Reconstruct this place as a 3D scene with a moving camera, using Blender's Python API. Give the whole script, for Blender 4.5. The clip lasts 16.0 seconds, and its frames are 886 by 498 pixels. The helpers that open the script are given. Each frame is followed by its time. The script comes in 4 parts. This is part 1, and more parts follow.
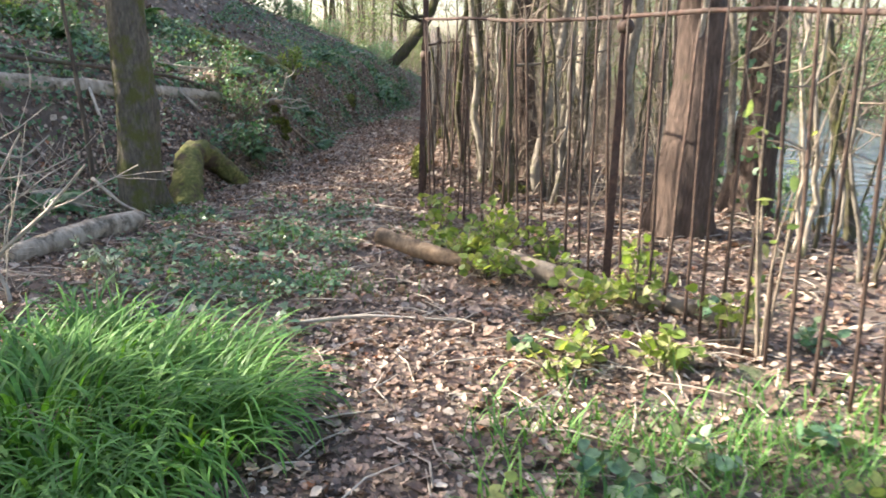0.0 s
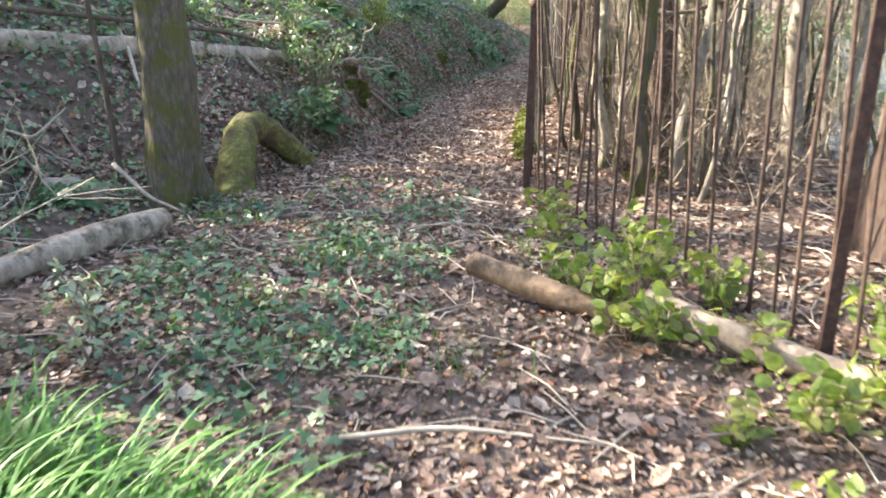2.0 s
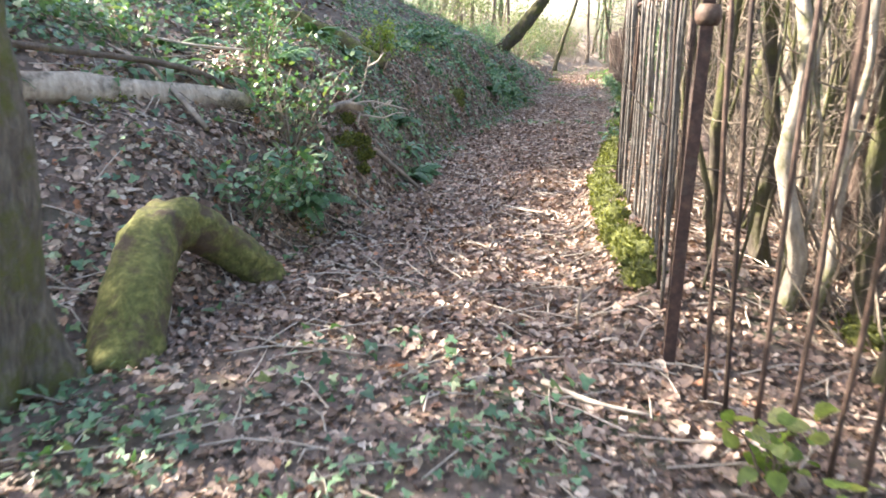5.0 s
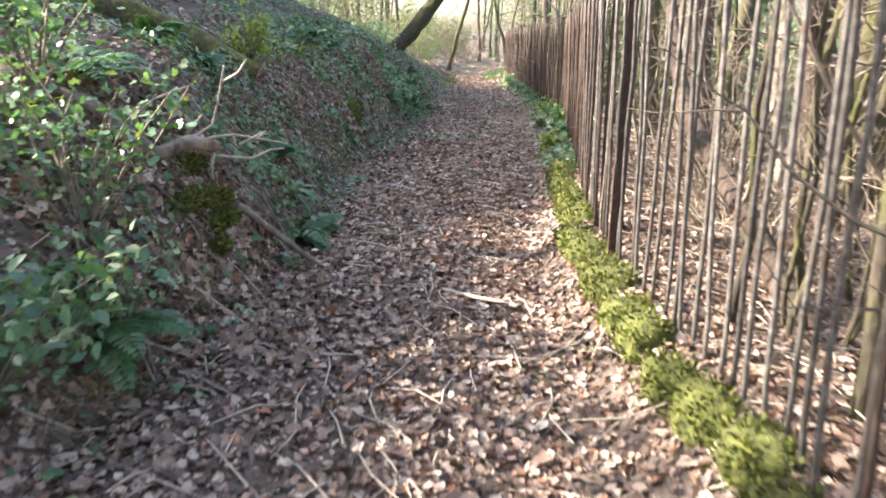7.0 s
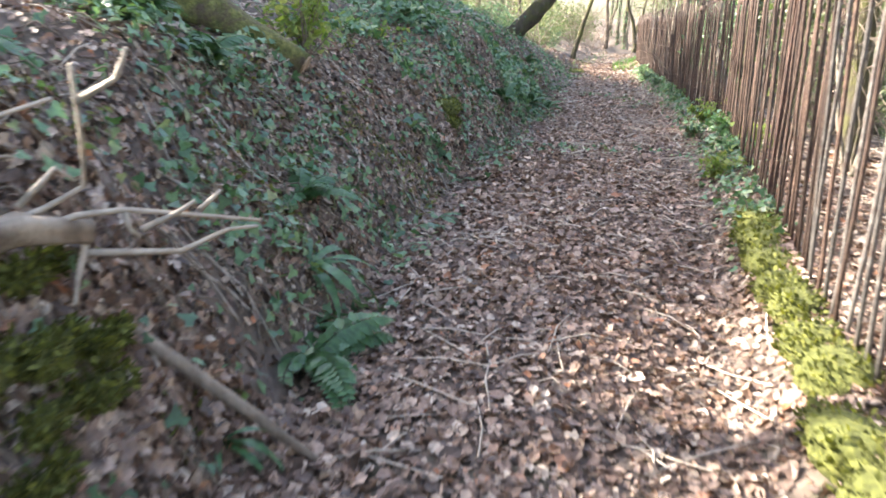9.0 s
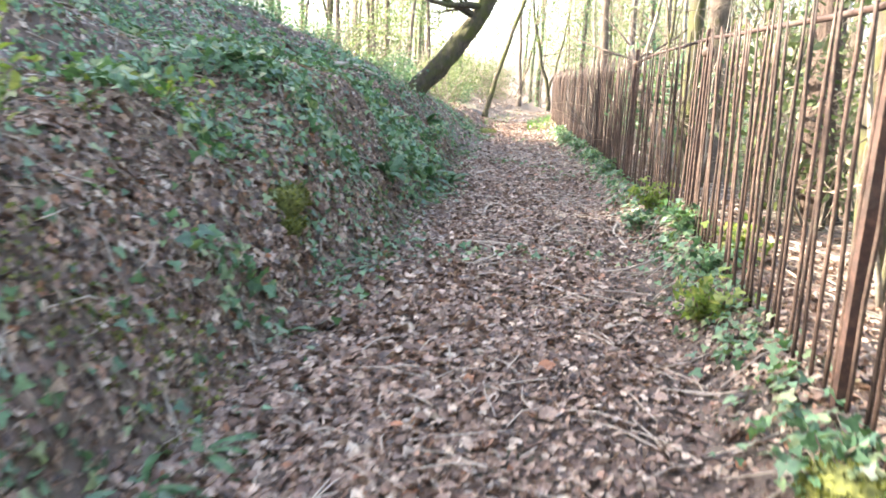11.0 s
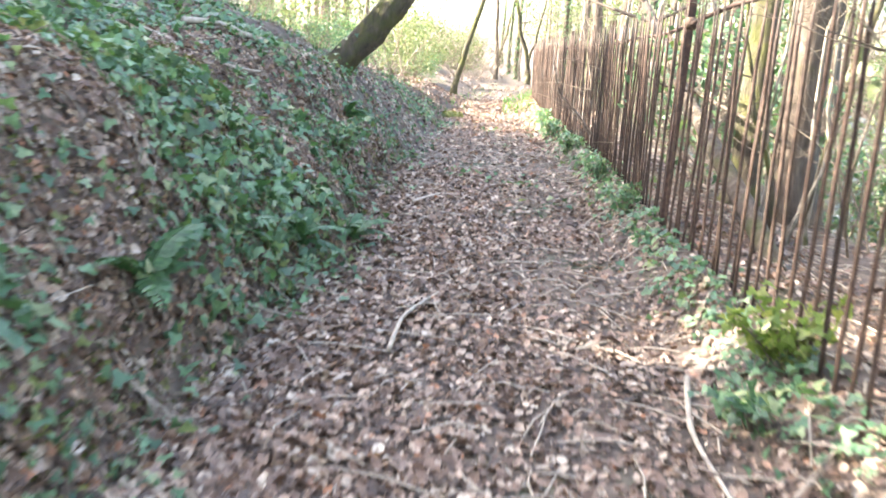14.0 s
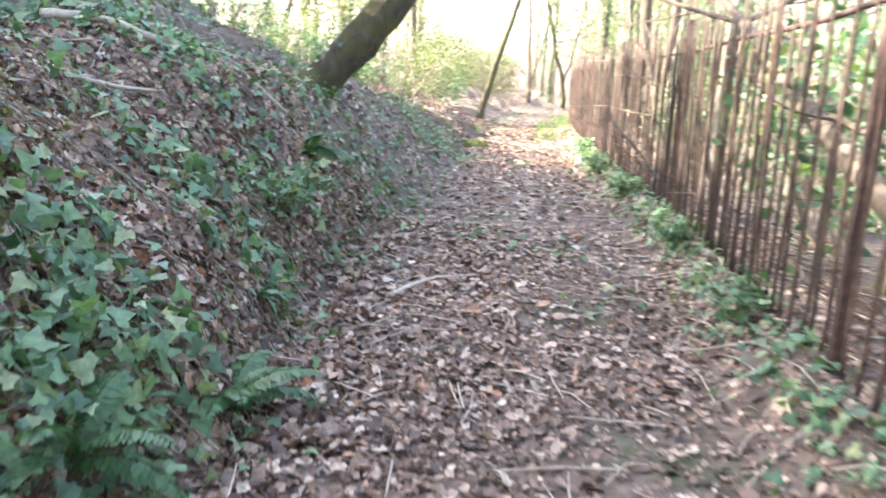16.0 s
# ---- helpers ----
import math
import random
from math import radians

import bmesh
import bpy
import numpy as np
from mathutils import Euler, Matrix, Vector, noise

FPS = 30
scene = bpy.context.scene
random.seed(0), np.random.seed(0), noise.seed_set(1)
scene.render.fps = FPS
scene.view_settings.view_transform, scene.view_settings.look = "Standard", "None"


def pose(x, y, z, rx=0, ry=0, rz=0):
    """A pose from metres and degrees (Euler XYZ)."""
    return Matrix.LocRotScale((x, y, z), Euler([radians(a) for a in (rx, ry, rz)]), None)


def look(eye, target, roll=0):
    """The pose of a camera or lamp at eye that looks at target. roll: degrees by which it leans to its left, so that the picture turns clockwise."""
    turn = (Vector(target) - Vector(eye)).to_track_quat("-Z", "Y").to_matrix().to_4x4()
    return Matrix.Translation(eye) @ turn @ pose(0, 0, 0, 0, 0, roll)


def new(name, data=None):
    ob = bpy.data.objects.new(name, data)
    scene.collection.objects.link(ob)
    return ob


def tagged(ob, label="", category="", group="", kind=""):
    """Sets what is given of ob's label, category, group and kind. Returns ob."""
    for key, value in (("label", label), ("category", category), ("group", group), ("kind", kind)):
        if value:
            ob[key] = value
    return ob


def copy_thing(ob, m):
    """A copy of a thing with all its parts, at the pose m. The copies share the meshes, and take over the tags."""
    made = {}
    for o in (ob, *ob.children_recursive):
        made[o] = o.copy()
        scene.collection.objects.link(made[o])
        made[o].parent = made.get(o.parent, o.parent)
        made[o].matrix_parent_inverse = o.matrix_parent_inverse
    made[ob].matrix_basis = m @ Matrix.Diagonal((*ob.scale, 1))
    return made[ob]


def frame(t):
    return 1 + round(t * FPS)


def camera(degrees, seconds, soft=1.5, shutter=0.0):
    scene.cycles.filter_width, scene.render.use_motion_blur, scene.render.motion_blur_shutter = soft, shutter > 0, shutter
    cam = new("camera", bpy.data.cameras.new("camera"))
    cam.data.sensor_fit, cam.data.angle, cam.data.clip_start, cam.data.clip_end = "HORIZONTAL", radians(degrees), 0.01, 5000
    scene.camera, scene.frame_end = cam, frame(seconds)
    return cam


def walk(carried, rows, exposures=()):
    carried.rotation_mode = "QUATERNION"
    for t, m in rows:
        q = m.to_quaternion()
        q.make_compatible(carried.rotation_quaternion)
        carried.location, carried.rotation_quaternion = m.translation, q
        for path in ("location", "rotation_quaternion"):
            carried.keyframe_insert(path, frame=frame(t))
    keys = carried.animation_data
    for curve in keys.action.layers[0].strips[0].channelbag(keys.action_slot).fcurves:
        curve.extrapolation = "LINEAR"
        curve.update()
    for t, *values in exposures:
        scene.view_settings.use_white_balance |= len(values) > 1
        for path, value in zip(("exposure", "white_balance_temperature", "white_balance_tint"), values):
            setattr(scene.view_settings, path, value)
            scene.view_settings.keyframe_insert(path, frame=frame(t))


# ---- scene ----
cam = camera(58.5, 16.0, 1.7, 0.5)
PATH = [
    (0, (-0.042, -0.03, 1.647), (-0.029, 1.913, 1.174), 0.2),
    (0.5, (-0.083, 0.33, 1.612), (-0.165, 2.263, 1.106), -0.1),
    (1, (-0.106, 0.822, 1.64), (-0.336, 2.737, 1.111), -0.4),
    (1.5, (-0.194, 1.392, 1.622), (-0.412, 3.314, 1.115), -1.1),
    (2, (-0.213, 1.979, 1.604), (-0.425, 3.882, 1.024), -0.5),
    (2.5, (-0.336, 2.536, 1.571), (-0.737, 4.424, 1.045), -0.6),
    (3, (-0.417, 3.138, 1.552), (-0.786, 5.028, 1.012), -1.7),
    (3.5, (-0.442, 3.66, 1.579), (-0.858, 5.554, 1.09), -0.4),
    (4, (-0.641, 4.23, 1.536), (-1.037, 6.123, 1.026), -0.9),
    (4.2, (-0.721, 4.451, 1.533), (-1.017, 6.362, 1.022), -0.6),
    (6.3, (-1.267, 7.015, 1.514), (-1.405, 8.947, 1.014), 0.5),
    (6.5, (-1.306, 7.298, 1.522), (-1.394, 9.231, 1.016), -0.2),
    (7, (-1.325, 8.009, 1.541), (-1.252, 9.943, 1.035), 0.3),
    (7.5, (-1.277, 8.67, 1.559), (-1.333, 10.608, 1.071), 0.5),
    (8, (-1.301, 9.405, 1.578), (-1.23, 11.349, 1.113), 0.8),
    (8.5, (-1.269, 10.099, 1.549), (-1.324, 12.026, 1.014), 1.7),
    (9, (-1.292, 10.879, 1.509), (-1.498, 12.793, 0.965), 1.2),
    (9.5, (-1.287, 11.634, 1.482), (-1.384, 13.57, 0.989), 0.5),
    (10, (-1.256, 12.424, 1.46), (-1.37, 14.377, 1.047), 0.6),
    (10.2, (-1.259, 12.736, 1.434), (-1.324, 14.696, 1.044), 0.3),
    (12.3, (-0.621, 16.225, 1.66), (-0.634, 18.173, 1.208), 3.6),
    (12.5, (-0.614, 16.557, 1.629), (-0.648, 18.505, 1.177), 3.4),
    (13, (-0.603, 17.403, 1.604), (-0.558, 19.339, 1.102), 3.8),
    (13.5, (-0.522, 18.208, 1.599), (-0.547, 20.138, 1.072), 3.5),
    (14, (-0.481, 19.157, 1.557), (-0.428, 21.098, 1.077), 2.7),
    (14.5, (-0.332, 19.999, 1.537), (-0.302, 21.953, 1.109), 2.2),
    (15, (-0.327, 20.735, 1.508), (-0.281, 22.698, 1.129), 1.5),
    (15.5, (-0.26, 21.479, 1.47), (-0.16, 23.431, 1.047), 2.1),
    (16, (-0.183, 22.231, 1.468), (-0.215, 24.184, 1.04), 2.4),
]
EXPOSURES = [(0.0, 2.2, 6900, 13), (1.5, 2.42, 6900, 13), (3.5, 2.98, 6900, 14), (4.2, 2.98, 6900, 14), (6.5, 2.58, 6750, 14), (8.5, 2.8, 6750, 14), (10.0, 3.2, 6850, 14), (12.5, 3.52, 6950, 12), (14.0, 3.62, 6950, 12), (16.0, 3.55, 6900, 14.5)]
walk(cam, [(t, look(eye, goal, roll)) for t, eye, goal, roll in PATH], EXPOSURES)

# ---- world and sun ----
SUN_EL, SUN_AZ = 32.0, 170.0          # degrees; azimuth of the sun seen from the origin, from +x towards +y
sun_dir = Vector((math.cos(radians(SUN_AZ)) * math.cos(radians(SUN_EL)),
                  math.sin(radians(SUN_AZ)) * math.cos(radians(SUN_EL)), math.sin(radians(SUN_EL))))
world = bpy.data.worlds.new("world")
scene.world = world
world.use_nodes = True
wn = world.node_tree
sky = wn.nodes.new("ShaderNodeTexSky")
sky.sky_type, sky.sun_disc = "NISHITA", False
sky.sun_elevation, sky.sun_rotation = radians(SUN_EL), radians(90 - SUN_AZ)
sky.air_density, sky.dust_density = 1.0, 3.0
wn.links.new(sky.outputs[0], wn.nodes["Background"].inputs[0])
wn.nodes["Background"].inputs[1].default_value = 0.125
sun = new("sun", bpy.data.lights.new("sun", "SUN"))
sun.data.energy, sun.data.angle, sun.data.color = 4.0, radians(0.55), (1.0, 0.93, 0.82)
sun.matrix_world = look(sun_dir * 60, (0, 0, 0))


# ---- materials ----
def socket(node, *names):
    for n in names:
        if n in node.inputs:
            return node.inputs[n]


def ramp(nt, fac, stops):
    r = nt.nodes.new("ShaderNodeValToRGB")
    el = r.color_ramp.elements
    while len(el) < len(stops):
        el.new(0.5)
    for e, (p, c) in zip(el, stops):
        e.position, e.color = p, (*c, 1)
    nt.links.new(fac, r.inputs[0])
    return r.outputs[0]


def noise_tex(nt, scale, detail=4.0, rough=0.6, stretch=None):
    n = nt.nodes.new("ShaderNodeTexNoise")
    n.inputs["Scale"].default_value, n.inputs["Detail"].default_value, n.inputs["Roughness"].default_value = scale, detail, rough
    co = nt.nodes.new("ShaderNodeTexCoord").outputs["Object"]
    if stretch:
        mp = nt.nodes.new("ShaderNodeMapping")
        mp.inputs["Scale"].default_value = stretch
        nt.links.new(co, mp.inputs[0])
        co = mp.outputs[0]
    nt.links.new(co, n.inputs["Vector"])
    return n.outputs[0]


def mix(nt, fac, a, b, blend="MIX"):
    m = nt.nodes.new("ShaderNodeMixRGB")
    m.blend_type = blend
    for i, v in zip(m.inputs, (fac, a, b)):
        if isinstance(v, (int, float)):
            i.default_value = v
        elif isinstance(v, tuple):
            i.default_value = (*v, 1)
        else:
            nt.links.new(v, i)
    return m.outputs[0]


def fresh(name):
    m = bpy.data.materials.new(name)
    m.use_nodes = True
    nt = m.node_tree
    return m, nt, nt.nodes["Principled BSDF"]


def bumped(nt, bsdf, height, strength, distance):
    b = nt.nodes.new("ShaderNodeBump")
    b.inputs["Strength"].default_value, b.inputs["Distance"].default_value = strength, distance
    nt.links.new(height, b.inputs["Height"])
    nt.links.new(b.outputs[0], bsdf.inputs["Normal"])


def leaf_material(name, stops, translucent=0.35, rough=0.5, tint=(1.15, 1.15, 0.55), vein=30.0, island=True):
    """Leaves: each takes a colour of its own, mottled, and lets light through."""
    m, nt, p = fresh(name)
    if island:
        rnd = nt.nodes.new("ShaderNodeNewGeometry").outputs["Random Per Island"]
    else:
        rnd = nt.nodes.new("ShaderNodeObjectInfo").outputs["Random"]
    col = ramp(nt, rnd, stops)
    mot = ramp(nt, noise_tex(nt, vein, 3.0), [(0.3, (0.62, 0.62, 0.6)), (0.7, (1.25, 1.22, 1.15))])
    col = mix(nt, 1.0, col, mot, "MULTIPLY")
    nt.links.new(col, p.inputs["Base Color"])
    p.inputs["Roughness"].default_value = rough
    tr = nt.nodes.new("ShaderNodeBsdfTranslucent")
    nt.links.new(mix(nt, 1.0, col, tint, "MULTIPLY"), tr.inputs[0])
    ms = nt.nodes.new("ShaderNodeMixShader")
    ms.inputs[0].default_value = translucent
    nt.links.new(p.outputs[0], ms.inputs[1])
    nt.links.new(tr.outputs[0], ms.inputs[2])
    nt.links.new(ms.outputs[0], nt.nodes["Material Output"].inputs[0])
    return m


def surface(name, stops, scale, rough=0.85, bump=0.6, depth=0.02, stretch=None, second=None, second_scale=1.5, lo=0.48, hi=0.6, metal=0.0, per_object=0.0):
    """A mottled rough surface; second: a colour that lies over it in patches (moss, rust, lichen)."""
    m, nt, p = fresh(name)
    n = noise_tex(nt, scale, 6.0, 0.65, stretch)
    col = ramp(nt, n, stops)
    if second:
        patch = ramp(nt, noise_tex(nt, second_scale, 5.0, 0.7), [(lo, (0, 0, 0)), (hi, (1, 1, 1))])
        grain = mix(nt, noise_tex(nt, scale * 4, 3.0), tuple(c * 0.55 for c in second), tuple(c * 1.3 for c in second))
        col = mix(nt, patch, col, grain)
    if per_object:
        r = nt.nodes.new("ShaderNodeObjectInfo").outputs["Random"]
        g = ramp(nt, r, [(0, (1 - per_object,) * 3), (1, (1 + per_object,) * 3)])
        col = mix(nt, 1.0, col, g, "MULTIPLY")
    nt.links.new(col, p.inputs["Base Color"])
    p.inputs["Roughness"].default_value, p.inputs["Metallic"].default_value = rough, metal
    bumped(nt, p, n, bump, depth)
    return m


M_SOIL = surface("soil", [(0.25, (0.055, 0.042, 0.032)), (0.5, (0.12, 0.093, 0.074)), (0.75, (0.23, 0.18, 0.145))], 9.0, 0.95, 0.9, 0.04,
                 second=(0.05, 0.08, 0.03), second_scale=0.8, lo=0.55, hi=0.7)
M_LITTER = leaf_material("dead_leaf", [(0.0, (0.06, 0.044, 0.036)), (0.25, (0.135, 0.088, 0.068)), (0.5, (0.225, 0.155, 0.122)),
                                       (0.74, (0.34, 0.25, 0.2)), (0.9, (0.5, 0.42, 0.35)), (0.94, (0.58, 0.52, 0.45)), (1.0, (0.34, 0.14, 0.065))],
                         0.15, 0.5, (1.1, 0.85, 0.6))
M_IVY = leaf_material("ivy_leaf", [(0.0, (0.05, 0.11, 0.07)), (0.45, (0.1, 0.205, 0.112)), (0.8, (0.165, 0.285, 0.165)), (1.0, (0.27, 0.31, 0.17))],
                      0.22, 0.45, (1.3, 1.5, 0.5))
M_GRASS = leaf_material("grass_blade", [(0.0, (0.05, 0.15, 0.03)), (0.6, (0.1, 0.27, 0.055)), (1.0, (0.19, 0.36, 0.09))], 0.35, 0.58, (1.2, 1.3, 0.4))
# young leaves, and three ivy clumps with sunlight put into the colour
M_FRESHSUNLIT = leaf_material("spring_sunlit_leaf", [(0.0, (0.13, 0.21, 0.05)), (0.6, (0.24, 0.33, 0.09)), (1.0, (0.38, 0.4, 0.17))], 0.5, 0.45, (1.15, 1.2, 0.6))
M_FAR = leaf_material("far_leaf", [(0.0, (0.09, 0.135, 0.055)), (0.6, (0.15, 0.2, 0.09)), (1.0, (0.24, 0.28, 0.15))], 0.35, 0.5, (1.1, 1.1, 0.75))
M_PALE = leaf_material("pale_leaf", [(0.0, (0.2, 0.3, 0.2)), (1.0, (0.42, 0.48, 0.36))], 0.25, 0.4)
M_FERN = leaf_material("fern_frond", [(0.0, (0.045, 0.12, 0.055)), (1.0, (0.09, 0.2, 0.085))], 0.3, 0.4)
M_MOSS = surface("moss", [(0.25, (0.035, 0.042, 0.012)), (0.5, (0.095, 0.108, 0.025)), (0.75, (0.21, 0.215, 0.055))], 26.0, 1.0, 1.0, 0.03, per_object=0.15)
M_STUMP = surface("mossy_stump", [(0.25, (0.04, 0.05, 0.012)), (0.5, (0.125, 0.13, 0.038)), (0.75, (0.27, 0.265, 0.085))], 22.0, 1.0, 1.0, 0.03,
                  second=(0.09, 0.065, 0.042), second_scale=3.2, lo=0.48, hi=0.6)
M_BARK = surface("bark", [(0.25, (0.045, 0.034, 0.026)), (0.5, (0.11, 0.085, 0.065)), (0.75, (0.21, 0.17, 0.13))], 14.0, 0.92, 1.0, 0.03,
                 (1, 1, 0.25), second=(0.075, 0.08, 0.03), second_scale=1.7, lo=0.54, hi=0.68, per_object=0.25)
M_MOSSBARK = surface("mossy_bark", [(0.25, (0.028, 0.023, 0.017)), (0.5, (0.07, 0.058, 0.042)), (0.75, (0.14, 0.115, 0.085))], 16.0, 0.95, 1.0, 0.03,
                     (1, 1, 0.35), second=(0.085, 0.09, 0.025), second_scale=2.2, lo=0.42, hi=0.6)
M_TWIG = surface("twig_bark", [(0.3, (0.1, 0.075, 0.055)), (0.7, (0.3, 0.25, 0.19))], 20.0, 0.85, 0.4, 0.01, per_object=0.2)
M_PALETWIG = surface("bleached_twig", [(0.3, (0.28, 0.24, 0.19)), (0.7, (0.52, 0.46, 0.38))], 18.0, 0.8, 0.4, 0.01)
M_DEADWOOD = surface("dead_wood", [(0.25, (0.085, 0.065, 0.048)), (0.5, (0.22, 0.18, 0.138)), (0.75, (0.4, 0.345, 0.275))], 10.0, 0.85, 0.9, 0.02,
                     (1, 1, 0.3), second=(0.07, 0.05, 0.035), second_scale=3.0, lo=0.54, hi=0.66)
# lighter copy of dead_wood: sunlight on the left logs put into the colour
M_SUNLITLOG = surface("sunlit_pale_log", [(0.25, (0.13, 0.1, 0.075)), (0.5, (0.33, 0.28, 0.22)), (0.75, (0.56, 0.49, 0.4))], 12.0, 0.85, 1.0, 0.02,
                    (1, 1, 0.4), second=(0.1, 0.085, 0.06), second_scale=3.5, lo=0.55, hi=0.66)
M_CUTWOOD = surface("cut_wood", [(0.25, (0.13, 0.08, 0.05)), (0.5, (0.3, 0.2, 0.12)), (0.75, (0.5, 0.37, 0.24))], 9.0, 0.8, 0.9, 0.02, (1, 1, 0.4))
M_BROWNBARK = surface("brown_log_bark", [(0.25, (0.1, 0.062, 0.038)), (0.5, (0.26, 0.175, 0.105)), (0.75, (0.46, 0.34, 0.22))], 11.0, 0.85, 1.0, 0.02,
                      (1, 1, 0.5), second=(0.1, 0.07, 0.045), second_scale=4.0, lo=0.5, hi=0.62)
M_RUST = surface("rusted_iron", [(0.25, (0.024, 0.015, 0.011)), (0.5, (0.062, 0.037, 0.027)), (0.75, (0.13, 0.085, 0.06))], 24.0, 0.7, 0.5, 0.006,
                 second=(0.085, 0.07, 0.05), second_scale=5.0, lo=0.52, hi=0.68, metal=0.15, per_object=0.4)
M_STEEL = surface("weathered_steel", [(0.25, (0.045, 0.04, 0.036)), (0.5, (0.12, 0.11, 0.1)), (0.75, (0.25, 0.235, 0.21))], 22.0, 0.6, 0.5, 0.006,
                  second=(0.09, 0.055, 0.04), second_scale=5.0, lo=0.52, hi=0.64, metal=0.2, per_object=0.45)
# pale tone stands for sun on the stems' sides; green patches are moss
M_SUNLITBARK = surface("sunlit_pale_bark", [(0.25, (0.1, 0.085, 0.065)), (0.5, (0.25, 0.22, 0.175)), (0.75, (0.44, 0.4, 0.33))], 16.0, 0.9, 0.9, 0.02,
                     (1, 1, 0.4), second=(0.12, 0.125, 0.045), second_scale=2.6, lo=0.52, hi=0.64, per_object=0.3)
M_GREYBARK = surface("grey_mossy_bark", [(0.25, (0.05, 0.042, 0.033)), (0.5, (0.135, 0.115, 0.09)), (0.75, (0.25, 0.22, 0.17))], 30.0, 0.93, 1.0, 0.05,
                     (1, 1, 0.3), second=(0.12, 0.125, 0.035), second_scale=4.0, lo=0.46, hi=0.6)
M_REDBARK = surface("dark_red_bark", [(0.25, (0.03, 0.021, 0.016)), (0.5, (0.085, 0.058, 0.044)), (0.75, (0.17, 0.12, 0.092))], 26.0, 0.92, 1.0, 0.05,
                    (1, 1, 0.2), second=(0.06, 0.06, 0.025), second_scale=1.6, lo=0.58, hi=0.72)
M_POST = surface("post_iron", [(0.25, (0.022, 0.014, 0.011)), (0.5, (0.058, 0.031, 0.023)), (0.75, (0.125, 0.07, 0.048))], 20.0, 0.75, 0.6, 0.008,
                 second=(0.09, 0.07, 0.055), second_scale=4.0, lo=0.52, hi=0.68, metal=0.15)
M_STONE = surface("stone", [(0.3, (0.13, 0.12, 0.1)), (0.7, (0.36, 0.33, 0.28))], 7.0, 0.9, 0.8, 0.02)
m_water, nt_, p_ = fresh("water")
p_.inputs["Base Color"].default_value, p_.inputs["Roughness"].default_value = (0.13, 0.155, 0.165, 1), 0.16
bumped(nt_, p_, noise_tex(nt_, 3.0, 3.0), 0.8, 0.12)
M_WATER = m_water


# ---- mesh tools ----
class Geo:
    """Collects vertices and faces of one mesh."""

    def __init__(self):
        self.v, self.f, self.n = [], [], 0

    def add(self, verts, faces):
        self.v.append(np.asarray(verts, float).reshape(-1, 3))
        self.f.append((np.asarray(faces, np.int64) + self.n))
        self.n += len(self.v[-1])

    def tube(self, pts, radii, sides=8, cap=True, rough=0.0, rng=None, shape=None):
        pts = np.asarray(pts, float)
        radii = np.broadcast_to(np.asarray(radii, float), (len(pts),))
        tan = np.gradient(pts, axis=0)
        tan /= np.linalg.norm(tan, axis=1)[:, None] + 1e-9
        ref = np.array((0.0, 0.0, 1.0)) if abs(tan[0][2]) < 0.8 else np.array((1.0, 0.0, 0.0))
        u = np.cross(tan, ref)
        u /= np.linalg.norm(u, axis=1)[:, None] + 1e-9
        w = np.cross(u, tan)
        a = np.linspace(0, 2 * np.pi, sides, endpoint=False)
        rr = radii[:, None] * np.ones(sides)
        if rough and rng is not None:
            rr = rr * (1 + rough * rng.normal(size=rr.shape))
        if shape is not None:
            rr = rr * shape
        ring = pts[:, None] + rr[..., None] * (np.cos(a)[None, :, None] * u[:, None] + np.sin(a)[None, :, None] * w[:, None])
        k = len(pts)
        i, j = np.meshgrid(np.arange(k - 1), np.arange(sides), indexing="ij")
        j2 = (j + 1) % sides
        q = np.stack([i * sides + j, i * sides + j2, (i + 1) * sides + j2, (i + 1) * sides + j], -1).reshape(-1, 4)
        tris = np.concatenate([q[:, [0, 1, 2]], q[:, [0, 2, 3]]])
        verts = ring.reshape(-1, 3)
        if cap:
            verts = np.concatenate([verts, pts[:1], pts[-1:]])
            s = np.arange(sides)
            s2 = (s + 1) % sides
            c0, c1, top = k * sides, k * sides + 1, (k - 1) * sides
            tris = np.concatenate([tris, np.stack([s2, s, np.full(sides, c0)], 1), np.stack([top + s, top + s2, np.full(sides, c1)], 1)])
        self.add(verts, tris)

    def batch(self, tv, tf, pos, xdir, ydir, zdir, size):
        """Many copies of a small template, each with its own axes and size."""
        tv, n = np.asarray(tv, float), len(pos)
        s = np.asarray(size, float).reshape(n, 1, 1)
        v = pos[:, None] + s * (tv[None, :, 0:1] * xdir[:, None] + tv[None, :, 1:2] * ydir[:, None] + tv[None, :, 2:3] * zdir[:, None])
        f = np.asarray(tf)[None] + (np.arange(n) * len(tv))[:, None, None]
        self.add(v.reshape(-1, 3), f.reshape(-1, 3))

    def mesh(self, name, material, smooth=True):
        v, f = np.concatenate(self.v), np.concatenate(self.f)
        me = bpy.data.meshes.new(name)
        me.vertices.add(len(v))
        me.vertices.foreach_set("co", v.ravel())
        me.loops.add(f.size)
        me.loops.foreach_set("vertex_index", f.ravel())
        me.polygons.add(len(f))
        me.polygons.foreach_set("loop_start", np.arange(0, f.size, 3))
        me.update(calc_edges=True)
        me.polygons.foreach_set("use_smooth", np.full(len(f), smooth))
        me.materials.append(material)
        me.validate()
        return me


def part(name, geo, material, parent=None, label="", smooth=True):
    ob = new(name, geo.mesh(name, material, smooth) if isinstance(geo, Geo) else geo)
    if parent is not None:
        ob.parent = parent
    if label:
        ob["label"] = label
    return ob


def thing(name, label, category, group="", kind="", at=(0, 0, 0)):
    ob = tagged(new(name), label, category, group, kind)
    ob.location = at
    return ob


